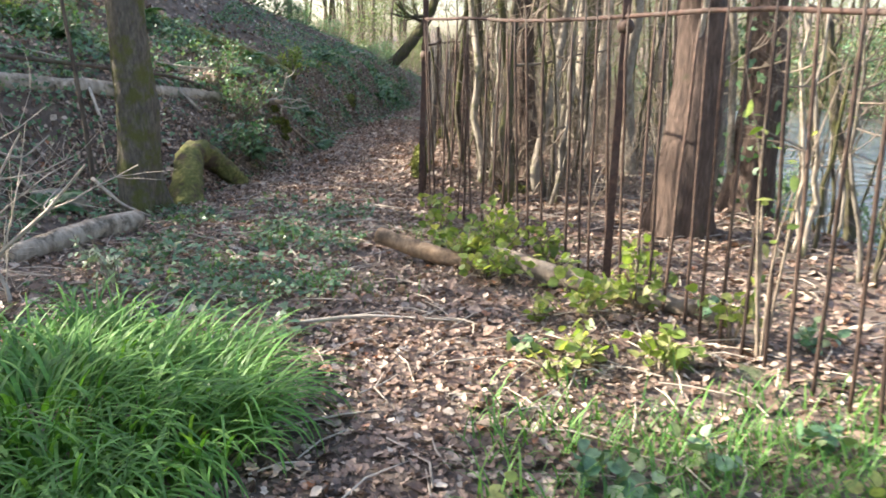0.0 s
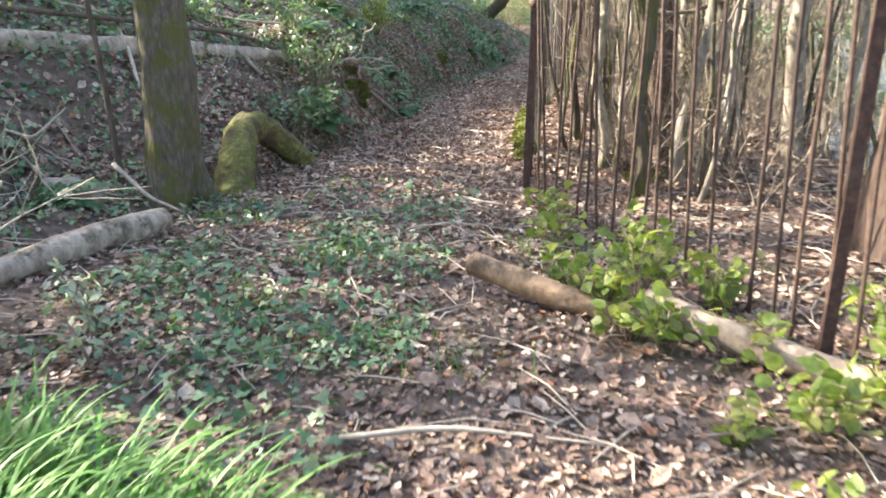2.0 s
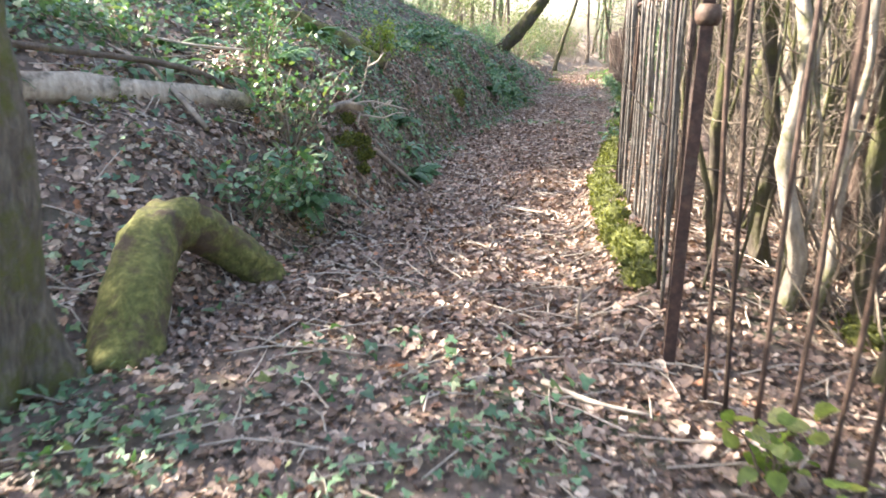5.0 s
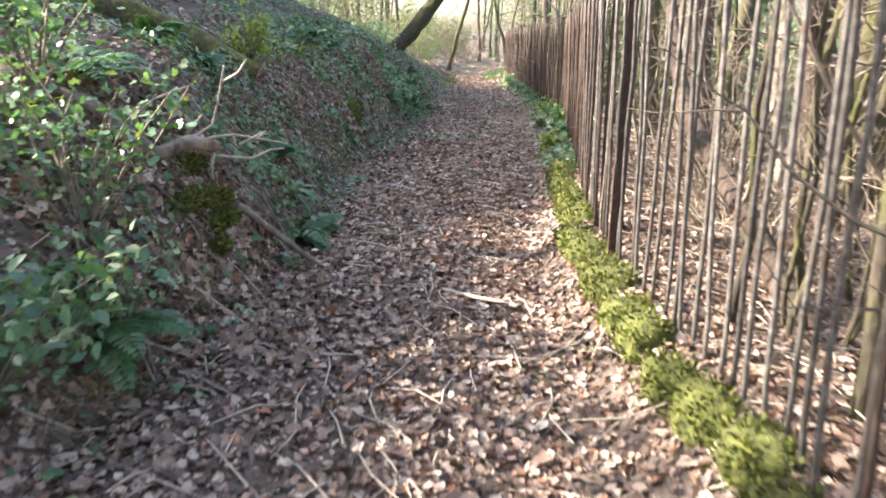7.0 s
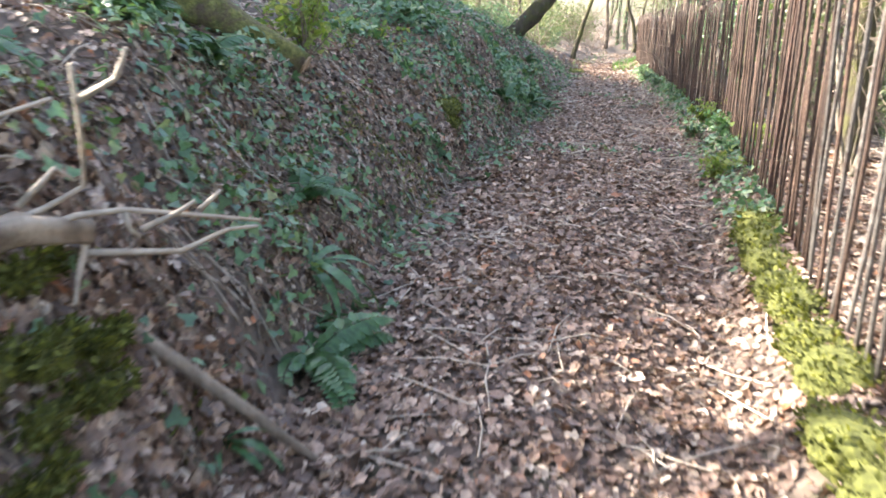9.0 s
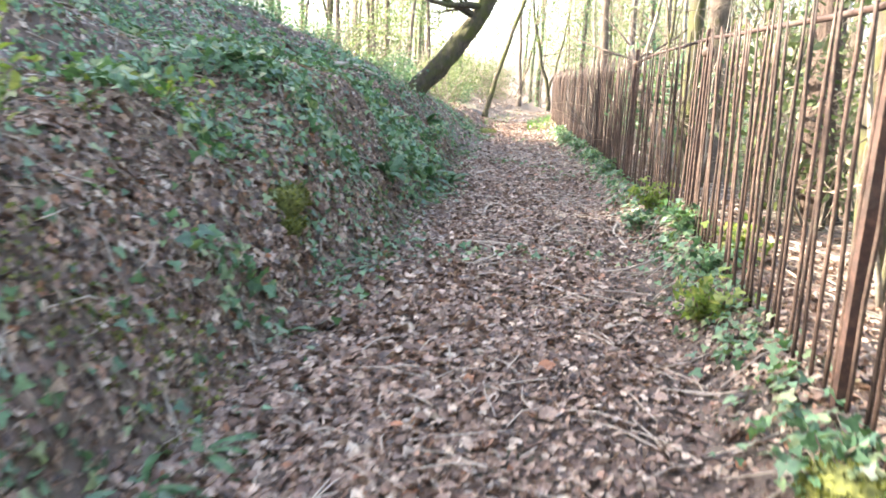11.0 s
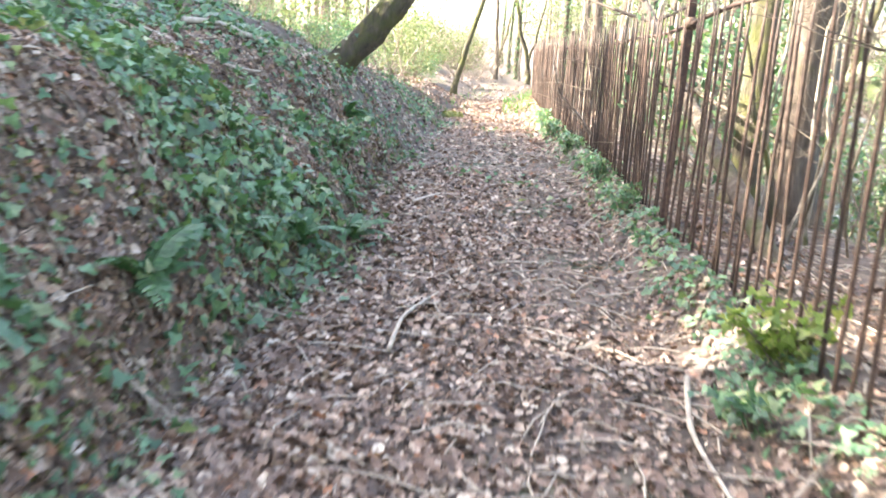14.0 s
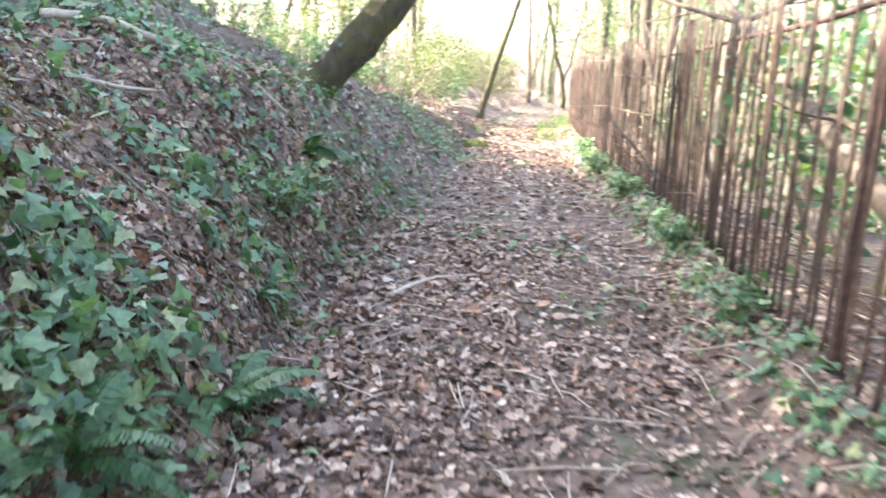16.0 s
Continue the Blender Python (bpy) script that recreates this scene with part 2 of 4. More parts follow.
def lattice(ix, iy, seed):
    h = (ix * 374761393 + iy * 668265263 + seed * 974711) & 0x7FFFFFFF
    h = ((h ^ (h >> 13)) * 1274126177) & 0x7FFFFFFF
    return ((h ^ (h >> 16)) & 0xFFFF) / 65535.0


def vnoise(x, y, scale, seed=0):
    """Smooth value noise, -1 to 1."""
    x, y = np.asarray(x, float) / scale, np.asarray(y, float) / scale
    ix, iy = np.floor(x).astype(np.int64), np.floor(y).astype(np.int64)
    fx, fy = x - ix, y - iy
    fx, fy = fx * fx * (3 - 2 * fx), fy * fy * (3 - 2 * fy)
    a = lattice(ix, iy, seed) * (1 - fx) + lattice(ix + 1, iy, seed) * fx
    b = lattice(ix, iy + 1, seed) * (1 - fx) + lattice(ix + 1, iy + 1, seed) * fx
    return 2 * (a * (1 - fy) + b * fy) - 1


def sstep(a, b, x):
    t = np.clip((np.asarray(x, float) - a) / (b - a), 0, 1)
    return t * t * (3 - 2 * t)


# ---- the lie of the land ----
FOOT_Y = [-20, 2, 6, 8, 9.5, 11, 12.5, 13.8, 15.3, 18, 21, 23.4, 25, 27, 29, 34, 40, 50, 70]
FOOT_X = [-5.0, -4.4, -3.9, -3.3, -2.75, -2.5, -2.2, -2.3, -2.15, -1.96, -1.55, -1.27, -0.98, -1.05, -0.92, -0.35, 0.1, 1.2, 5.0]
FENCE_Y = [3.0, 4.7, 5.6, 9.0, 10.4, 12.7, 14.5, 17.05, 21.4, 25.6, 30.1, 34.5, 39, 47, 60]
FENCE_X = [2.05, 1.5, 1.2, -0.24, -0.12, -0.1, 0.12, 0.55, 1.2, 1.52, 1.92, 2.15, 2.4, 3.1, 6.0]


def foot(y):
    return np.interp(y, FOOT_Y, FOOT_X)


def fence_x(y):
    return np.interp(y, FENCE_Y, FENCE_X)


def land(x, y):
    """Height of the ground."""
    x, y = np.asarray(x, float), np.asarray(y, float)
    d = np.maximum(foot(y) + 0.12 * vnoise(x * 0 + 3, y, 1.1, 5) - x, 0)
    k1 = np.interp(y, [-10, 4, 8, 10, 12.5, 26, 33], [0.18, 0.22, 0.38, 0.6, 1.15, 1.15, 0.85])
    k2 = np.interp(y, [-10, 4, 10, 12, 14.2, 15.6, 20, 26, 32, 60], [0.36, 0.38, 0.41, 0.38, 0.385, 0.46, 0.53, 0.51, 0.42, 0.38])
    d1 = np.interp(y, [8, 12.5], [2.6, 1.05])
    bank = k1 * np.minimum(d, d1) * sstep(0, 0.25, d) + k2 * np.clip(d - d1, 0, 14.0 - d1) + 0.05 * np.clip(d - 14, 0, 60)
    bank = bank * np.interp(y, [34, 41, 50, 62], [1.0, 0.75, 0.4, 0.25])
    on_bank = sstep(0.1, 0.8, d)
    z = bank + on_bank * (0.17 * vnoise(x, y, 0.7, 1) + 0.22 * vnoise(x, y, 2.1, 2) + 0.05 * vnoise(x, y, 0.3, 8))
    r = x - fence_x(y)
    lip = (0.25 * sstep(-0.5, 0.0, r) - 0.13 * sstep(0.2, 1.2, r)) * sstep(8.8, 10.2, y)
    brink = np.interp(y, [0, 8, 15, 21, 30], [3.2, 3.0, 3.0, 2.0, 1.7])
    drop = -0.95 * sstep(0, 1.7, r - brink + 0.5 * vnoise(x, y, 3.0, 3)) + 0.02 * np.clip(-r, 0, 1)
    far = 2.4 * sstep(15, 30, r) + 8.0 * sstep(35, 110, r)
    z = z + lip + drop + far
    z = z + 0.018 * vnoise(x, y, 0.3, 4) + 0.03 * vnoise(x, y, 1.3, 6) * sstep(-1, 1, np.abs(r) - 0.5)
    z = z + 4.5 * sstep(75, 190, y) + 5.0 * sstep(60, 150, -y)
    return z


def land_normal(x, y, e=0.08):
    gx = (land(x + e, y) - land(x - e, y)) / (2 * e)
    gy = (land(x, y + e) - land(x, y - e)) / (2 * e)
    n = np.stack([-gx, -gy, np.ones_like(gx)], -1)
    return n / np.linalg.norm(n, axis=-1, keepdims=True)


def lz(x, y, up=0.0):
    return float(land(np.array([x]), np.array([y]))[0]) + up


def spread(a, b, fine, far, grow=1.25):
    mid = np.arange(a, b + fine / 2, fine)
    lo, hi, s = [a], [b], fine
    while hi[-1] < far:
        s *= grow
        lo.append(lo[-1] - s)
        hi.append(hi[-1] + s)
    return np.concatenate([lo[:0:-1], mid, hi[1:]])


gx, gy = np.meshgrid(spread(-9, 9, 0.13, 420), spread(-1, 46, 0.15, 420), indexing="xy")
rows_, cols_ = gx.shape
i, j = np.meshgrid(np.arange(rows_ - 1), np.arange(cols_ - 1), indexing="ij")
a = i * cols_ + j
quads = np.stack([a, a + 1, a + cols_ + 1, a + cols_], -1).reshape(-1, 4)
g = Geo()
g.add(np.stack([gx, gy, land(gx, gy)], -1).reshape(-1, 3), np.concatenate([quads[:, [0, 1, 2]], quads[:, [0, 2, 3]]]))
ground = tagged(part("ground", g, M_SOIL), "dark woodland soil with path, steep bank and stream bed", "ground", kind="structure")
g = Geo()
ys = np.linspace(-60, 75, 60)
edge = np.stack([fence_x(ys) + 2.2, ys, np.full(60, -0.62)], 1), np.stack([fence_x(ys) + 15.5, ys, np.full(60, -0.62)], 1)
s = np.arange(59)
g.add(np.concatenate(edge), np.concatenate([np.stack([s, s + 60, s + 61], 1), np.stack([s, s + 61, s + 1], 1)]))
tagged(part("water", g, M_WATER), "still grey-blue woodland stream reflecting the sky", "water", kind="structure")


# ---- leaf templates and scatter ----
DEAD = [(0, -.5, 0), (-.3, -.22, .09), (-.36, .12, .11), (0, .55, .05), (.36, .14, .08), (.3, -.2, .12), (0, 0, 0)], \
       [(6, 0, 5), (6, 5, 4), (6, 4, 3), (6, 3, 2), (6, 2, 1), (6, 1, 0)]
LOBED = [(0, -.45, 0), (-.42, -.18, .1), (-.2, .05, .02), (-.3, .36, .12), (0, .6, .03), (.32, .34, .05), (.2, .06, .02), (.42, -.2, .14), (0, 0, .02)], \
        [(8, 0, 7), (8, 7, 6), (8, 6, 5), (8, 5, 4), (8, 4, 3), (8, 3, 2), (8, 2, 1), (8, 1, 0)]
IVY = [(0, 0, 0), (-.32, -.1, .05), (-.5, .18, .0), (-.25, .3, .06), (0, .8, -.05), (.25, .3, .06), (.5, .18, .0), (.32, -.1, .05), (0, .25, .04)], \
      [(8, 0, 7), (8, 7, 6), (8, 6, 5), (8, 5, 4), (8, 4, 3), (8, 3, 2), (8, 2, 1), (8, 1, 0)]
OVAL = [(0, 0, 0), (-.22, .25, .05), (-.26, .55, .06), (0, 1, -.06), (.26, .55, .06), (.22, .25, .05), (0, .45, 0)], \
       [(6, 0, 5), (6, 5, 4), (6, 4, 3), (6, 3, 2), (6, 2, 1), (6, 1, 0)]


BROAD = [(0, 0, 0), (-.3, .12, .05), (-.4, .42, .07), (-.24, .75, .04), (0, 1, -.06), (.24, .75, .05), (.4, .42, .06), (.3, .12, .06), (0, .45, 0)], \
        [(8, 0, 7), (8, 7, 6), (8, 6, 5), (8, 5, 4), (8, 4, 3), (8, 3, 2), (8, 2, 1), (8, 1, 0)]
SCRAP = [(-.5, -.3, 0), (.45, -.4, .1), (.3, .5, 0), (-.4, .35, .12)], [(0, 1, 2), (0, 2, 3)]


def unit(v):
    return v / (np.linalg.norm(v, axis=-1, keepdims=True) + 1e-9)


def strew(geo, template, x, y, size, tilt, up, rng, z=None):
    """Lays leaves on the ground at x, y."""
    n = len(x)
    if n == 0:
        return
    nor = unit(land_normal(x, y) + rng.normal(size=(n, 3)) * tilt)
    ax = unit(np.cross(nor, rng.normal(size=(n, 3))))
    ay = np.cross(nor, ax)
    pos = np.stack([x, y, (land(x, y) if z is None else z) + up], 1)
    geo.batch(*template, pos, ax, ay, nor, size)


def points(rng, n, x0, x1, y0, y1, keep):
    x, y = rng.uniform(x0, x1, n), rng.uniform(y0, y1, n)
    k = rng.uniform(size=n) < keep(x, y)
    return x[k], y[k]


rng = np.random.default_rng(11)


def litter_keep(x, y):
    d = foot(y) - x
    r = x - fence_x(y)
    k = np.where(d > 0, 1.25 - 0.55 * sstep(1.0, 2.5, d), 1.0)
    k = k * np.where(r > 5.2, 0.0, 1.0) * (0.72 + 0.45 * vnoise(x, y, 0.6, 21))
    return np.clip(k, 0, 1)


g = Geo()
for template, n, box, lo, hi, tilt in ((DEAD, 108000, (-4.4, 2.6, 1.2, 30), 0.028, 0.06, 0.35), (LOBED, 42000, (-4.4, 2.6, 1.2, 30), 0.035, 0.075, 0.35),
                                       (DEAD, 60000, (-3.6, 0.2, 9.0, 30), 0.032, 0.07, 0.5), (DEAD, 30000, (-3.4, -0.8, 15, 28), 0.04, 0.085, 0.5),
                                       (DEAD, 26000, (-9.5, -4.0, 3.5, 18), 0.05, 0.09, 0.5), (DEAD, 34000, (-4.5, 3.0, 29, 48), 0.045, 0.09, 0.4), (DEAD, 34000, (-9, 9, -5, 62), 0.07, 0.12, 0.3), (DEAD, 20000, (-16, -4.5, 14, 36), 0.09, 0.16, 0.5), (DEAD, 13000, (2.4, 6.0, 3, 20), 0.05, 0.095, 0.4), (SCRAP, 110000, (-2.9, 1.4, 1.5, 28), 0.012, 0.032, 0.5)):
    x, y = points(rng, n, *box, litter_keep)
    strew(g, template, x, y, rng.uniform(lo, hi, len(x)), tilt, rng.uniform(0.002, 0.03, len(x)), rng)
bank_rng = np.random.default_rng(58)
for n, box in ((6000, (-3.2, -1.8, 11.6, 13.6)), (9000, (-2.6, -0.9, 18.5, 22.0)), (8000, (-2.2, -0.7, 25.0, 30.0))):
    x, y = points(bank_rng, n, *box, litter_keep)
    strew(g, LOBED, x, y, bank_rng.uniform(0.05, 0.1, len(x)), 0.55, bank_rng.uniform(0.015, 0.05, len(x)), bank_rng)
tagged(part("leaf_litter", g, M_LITTER, smooth=False), "dry brown and tan fallen leaves covering the woodland floor", "leaves", kind="stuff")


def ivy_keep(x, y):
    d = foot(y) - x
    r = x - fence_x(y)
    n = vnoise(x, y, 0.8, 31) + 0.7 * vnoise(x, y, 2.6, 32)
    bank = sstep(-0.35, 0.3, d) * (0.16 + 0.85 * sstep(-0.1, 0.45, n + 0.6 * np.exp(-((y - 25) / 1.6) ** 2)) * (0.35 + 0.65 * sstep(10, 15, y)) * (1 - 0.5 * sstep(22.5, 26, y)))
    near = 0.5 * sstep(-0.4, 0.5, n) * sstep(9.8, 7.5, y) * sstep(-0.6, -1.3, x)
    side = np.exp(-((r + 0.17) / 0.17) ** 2) * sstep(15.5, 17.5, y) * (0.95 + 0.4 * n)
    path = 0.2 * sstep(0.45, 0.9, n) * sstep(16, 19, y) * (d < 0) * (r < -0.3)
    return np.clip(bank + near + side + path, 0, 1)


g = Geo()
x, y = points(rng, 135000, -5.6, 2.8, 4, 40, ivy_keep)
strew(g, IVY, x, y, rng.uniform(0.035, 0.09, len(x)), 0.5,
      rng.uniform(0.02, 0.09, len(x)) + rng.uniform(0, 0.2, len(x)) * np.clip(vnoise(x, y, 0.55, 33), 0, 1) * (foot(y) - x > 0), rng)
x, y = points(bank_rng, 26000, -9.5, -4.5, 4, 17, lambda x, y: 0.15 + 0.75 * sstep(0.0, 0.5, vnoise(x, y, 0.9, 63) + 0.5 * vnoise(x, y, 0.3, 64)))
strew(g, IVY, x, y, bank_rng.uniform(0.05, 0.1, len(x)), 0.6, bank_rng.uniform(0.03, 0.22, len(x)), bank_rng)
x, y = points(bank_rng, 3600, -2.9, -0.7, 5.2, 8.6, lambda x, y: 0.1 + 0.8 * sstep(0.0, 0.3, vnoise(x, y, 0.5, 65)))
strew(g, IVY, x, y, bank_rng.uniform(0.03, 0.06, len(x)), 0.5, bank_rng.uniform(0.03, 0.09, len(x)), bank_rng)
x, y = points(bank_rng, 13000, -3.6, -0.6, 18, 29, lambda x, y: sstep(0.0, 0.45, vnoise(x, y, 0.7, 61) + 0.5 * vnoise(x, y, 0.25, 62)) * sstep(-0.05, 0.25, foot(y) - x) * (1 - 0.45 * sstep(24.5, 26.5, y)))
strew(g, IVY, x, y, bank_rng.uniform(0.06, 0.125, len(x)), 0.6, bank_rng.uniform(0.05, 0.2, len(x)), bank_rng)
tagged(part("ivy_cover", g, M_IVY), "dark green ivy trailing over the bank and path edges", "ivy", kind="stuff")

# moss growing in patches on the steep face, and dry stems hanging down it
g = Geo()
x, y = points(rng, 90000, -4.6, 0.2, 10.5, 31, lambda x, y: sstep(0.28, 0.45, vnoise(x, y, 0.45, 41) + 0.35 * vnoise(x, y, 1.7, 42)) * (foot(y) - x > 0.05) * (foot(y) - x < 1.7))
strew(g, OVAL, x, y, rng.uniform(0.02, 0.045, len(x)), 0.6, rng.uniform(0.02, 0.07, len(x)), rng)
tagged(part("bank_moss", g, leaf_material("bank_moss", [(0.0, (0.06, 0.075, 0.015)), (0.6, (0.13, 0.155, 0.035)), (1.0, (0.23, 0.25, 0.07))], 0.3, 0.8)),
       "patches of soft green moss on the bank", "moss", kind="stuff")
g = Geo()
for px, py in zip(*points(rng, 2400, -4.0, -0.4, 10.5, 30, lambda x, y: (foot(y) - x > 0.15) * (foot(y) - x < 1.5) * 0.9)):
    L, q = rng.uniform(0.12, 0.4), rng.normal() * 0.12
    line = [(px + s * L, py + q * s + rng.normal() * 0.015, float(land(np.array([px + s * L]), np.array([py + q * s]))[0]) + 0.03 + 0.07 * s * (1 - s) * 4) for s in (0, 0.35, 0.7, 1)]
    g.tube(line, [0.003, 0.004, 0.003, 0.0015], 4, cap=False)
tagged(part("dry_stems", g, M_TWIG), "dry brown stems and roots hanging down the bank", "roots", kind="stuff")

# ---- fence ----
def bent_bar(seed, material, height=1.8, r=0.0115):
    rg = np.random.default_rng(seed)
    z = np.linspace(-0.12, height, 7)
    wob = np.cumsum(rg.normal(size=(7, 2)) * 0.006, axis=0)
    g = Geo()
    rad = np.full(7, r)
    rad[-1] = 0.004
    g.tube(np.column_stack([wob, z]), rad, 5)
    return g.mesh("bar", material)


bars = [bent_bar(s, M_RUST) for s in range(6)]
steel_bars = [bent_bar(s, M_STEEL) for s in range(6)]


def fence(label, ys, posts, rail_h, pitch, seed, keep=1.0, tilt=0.35, rise=((0, 60), (0, 0))):
    """Upright rusted bars on a top and a bottom rail, between posts."""
    rg = np.random.default_rng(seed)
    f = thing("iron_fence", label, "fence", at=(float(fence_x(ys[0])), ys[0], 0))
    o = Vector(f.location)
    span = np.linspace(ys[0], ys[1], 4000)
    px, pz = fence_x(span), land(fence_x(span), span)
    run = np.concatenate([[0], np.cumsum(np.hypot(np.diff(px), np.diff(span)))])
    for s in np.concatenate([np.arange(0.08, min(18.0, run[-1]), pitch), np.arange(18.0, run[-1], pitch * 0.7)]):
        if rg.uniform() > keep:
            continue
        yb = float(np.interp(s + rg.normal() * 0.012, run, span))
        xb = float(fence_x(yb))
        b = part("bar", (steel_bars if 8.98 < yb < 15.2 and rg.uniform() < 0.85 else bars)[rg.integers(6)], None, f)
        b.matrix_basis = pose(xb - o.x, yb - o.y, lz(xb, yb) - 0.02, rg.normal() * tilt, 1.2 + rg.normal() * tilt, rg.uniform(0, 360))
        b.scale = (1, 1, float(rg.normal((rail_h + 0.17) / 1.8, 0.02)))
    for yp in posts:
        g = Geo()
        xp = float(fence_x(yp))
        zb = lz(xp, yp)
        top = rail_h + (0.65 if 9 < yp < 9.1 else 0.2)
        g.tube([(0, 0, -0.2), (0, 0, 0.6), (0.012, 0, 1.3), (0.02, 0, top)], 0.04, 4)
        p = part("post", g, M_POST, f, "square rusted iron post", smooth=False)
        ring = Geo()
        ring.tube([(0.02, 0, rail_h - 0.045), (0.02, 0, rail_h - 0.015), (0.02, 0, rail_h + 0.015), (0.02, 0, rail_h + 0.045)], [0.044, 0.058, 0.058, 0.044], 8)
        part("clamp", ring, M_RUST, p, "rusted rail clamp")
        p.location = (xp - o.x, yp - o.y, zb)
        p.rotation_euler = (0, radians(1.5), radians(45 - 8))
    for nm, h, rad in (("top_rail", rail_h, 0.017),):
        g = Geo()
        yy = np.linspace(ys[0] - 0.02, ys[1], 60)
        xx = fence_x(yy)
        sag = 0.045 * vnoise(yy, yy * 0, 2.2, seed)
        zz = np.convolve(np.pad(land(xx, yy), 4, "edge"), np.ones(9) / 9, "valid") + h + sag + np.interp(yy, *rise)
        g.tube(np.column_stack([xx - o.x + h * 0.03, yy - o.y, zz]), rad, 6)
        part(nm, g, M_POST, f)
    return f


fence("sparse rusted iron railing with bent upright bars", (3.0, 8.98), [5.6], 1.86, 0.19, 3, 0.9, 1.3, ((3, 5.6, 8.98), (-0.05, 0.07, 0.2)))
fence("long rusted iron railing of close upright bars along the path", (9.02, 47), [9.04, 12.7, 17.05, 21.4, 25.6, 30.1, 34.5, 39.0, 43.0], 1.63, 0.15, 4, rise=((9, 17, 21.4, 25.6, 30.1, 34.5, 40), (0, 0.02, 0.1, 0.01, -0.14, -0.08, -0.05)))


# ---- trees ----
def limb(g, rg, start, way, length, r, depth, sides):
    n = 5
    pts, p, w = [start], np.array(start, float), unit(np.array(way, float))
    for k in range(n - 1):
        w = unit(w + rg.normal(size=3) * 0.16 + np.array((0, 0, 0.05)))
        p = p + w * length / (n - 1)
        pts.append(p.copy())
    pts = np.array(pts)
    g.tube(pts, np.linspace(r, r * 0.35, n), sides, cap=False)
    if depth > 0:
        for k in range(4 if depth > 1 else 5):
            q = rg.uniform(0.3, 1.0)
            at = pts[min(n - 1, int(q * (n - 1)))]
            limb(g, rg, at, w + rg.normal(size=3) * 0.75, length * rg.uniform(0.4, 0.65), r * 0.4, depth - 1, 3)


def trunk_line(h, lean, rg, n, wob):
    t = np.linspace(0, 1, n)
    off = np.cumsum(rg.normal(size=(n, 2)) * wob, axis=0)
    off -= off[0]
    return np.column_stack([lean[0] * t ** 1.3 * h + off[:, 0], lean[1] * t ** 1.3 * h + off[:, 1], -0.25 + t * (h + 0.25)])


def tree(label, at, h, r, lean=(0, 0), seed=0, limbs=9, bark=None, ivy=0, fresh_leaves=0, low=0.45, name="tree", sides=12, wob=0.05):
    """Trunk, bare limbs with twigs, and ivy or young leaves where it has them."""
    rg = np.random.default_rng(seed)
    t = thing(name, label, "tree", at=(at[0], at[1], lz(at[0], at[1])))
    line = trunk_line(h, lean, rg, 17, wob * 0.75)
    g = Geo()
    u = np.linspace(0, 1, 17)
    rad = r * (1.02 - 0.78 * u)
    fine = np.concatenate([np.linspace(0, 0.22, 24), np.linspace(0.25, 1, 22)])
    fl = np.column_stack([np.interp(fine, u, line[:, k]) for k in range(3)])
    fr = np.interp(fine, u, rad)
    fr = fr * (1 + 0.45 * np.exp(-((fl[:, 2] + 0.25) / 0.28)))
    ang = np.linspace(0, 2 * np.pi, sides, endpoint=False)[None]
    up = fl[:, 2:3]
    flute = 1 + sum((0.05 / q ** 0.5 + 0.16 * np.exp(-up / 0.3)) * np.cos(q * ang + rg.uniform(0, 6.28) + up * rg.normal() * 0.5) for q in (2, 3, 5))
    bulge = 1 + 0.07 * vnoise(ang * 2 + seed * 7, up + 0 * ang, 0.5, seed) + 0.05 * vnoise(ang * 3, up + 0 * ang, 0.17, seed + 3)
    g.tube(fl, fr, sides, rough=0.03, rng=rg, shape=np.maximum(flute * bulge, 0.45))
    part("trunk", g, bark or M_BARK, t)
    g = Geo()
    for k in range(limbs):
        q = rg.uniform(low, 0.97)
        p = np.array([np.interp(q, u, line[:, c]) for c in range(3)])
        a = rg.uniform(0, 2 * np.pi)
        limb(g, rg, p, (math.cos(a), math.sin(a), rg.uniform(0.25, 0.9)), h * rg.uniform(0.16, 0.3), r * 0.32 * (1.2 - q), 2, 4)
    tagged(part("crown", g, M_TWIG, t, "bare branching twigs"), kind="stuff")
    if ivy:
        q = rg.uniform(0.0, 0.75, ivy) ** 1.2
        c = np.column_stack([np.interp(q, u, line[:, k]) for k in range(3)])
        out = unit(np.column_stack([rg.normal(size=(ivy, 2)), np.zeros(ivy)]))
        pos = c + out * (np.interp(q, u, rad) + rg.uniform(0.0, 0.16, ivy) ** 1.0)[:, None]
        nor = unit(out + rg.normal(size=(ivy, 3)) * 0.45)
        ax = unit(np.cross(nor, rg.normal(size=(ivy, 3))))
        g = Geo()
        g.batch(*IVY, pos, ax, np.cross(nor, ax), nor, rg.uniform(0.06, 0.13, ivy))
        tagged(part("ivy", g, M_IVY, t, "ivy leaves on the trunk"), kind="stuff")
    if fresh_leaves:
        n = fresh_leaves
        c = np.column_stack([rg.normal(size=n) * h * 0.14, rg.normal(size=n) * h * 0.14, rg.uniform(0.3, 1.05, n) * h])
        c = c + 0.5 * np.sin(c[:, ::-1] * 3.1)
        nor = unit(rg.normal(size=(n, 3)))
        ax = unit(np.cross(nor, rg.normal(size=(n, 3))))
        g = Geo()
        g.batch(*OVAL, c, ax, np.cross(nor, ax), nor, rg.uniform(0.08, 0.17, n))
        tagged(part("foliage", g, M_FAR, t, "sparse pale yellow-green young leaves"), kind="stuff")
    return t


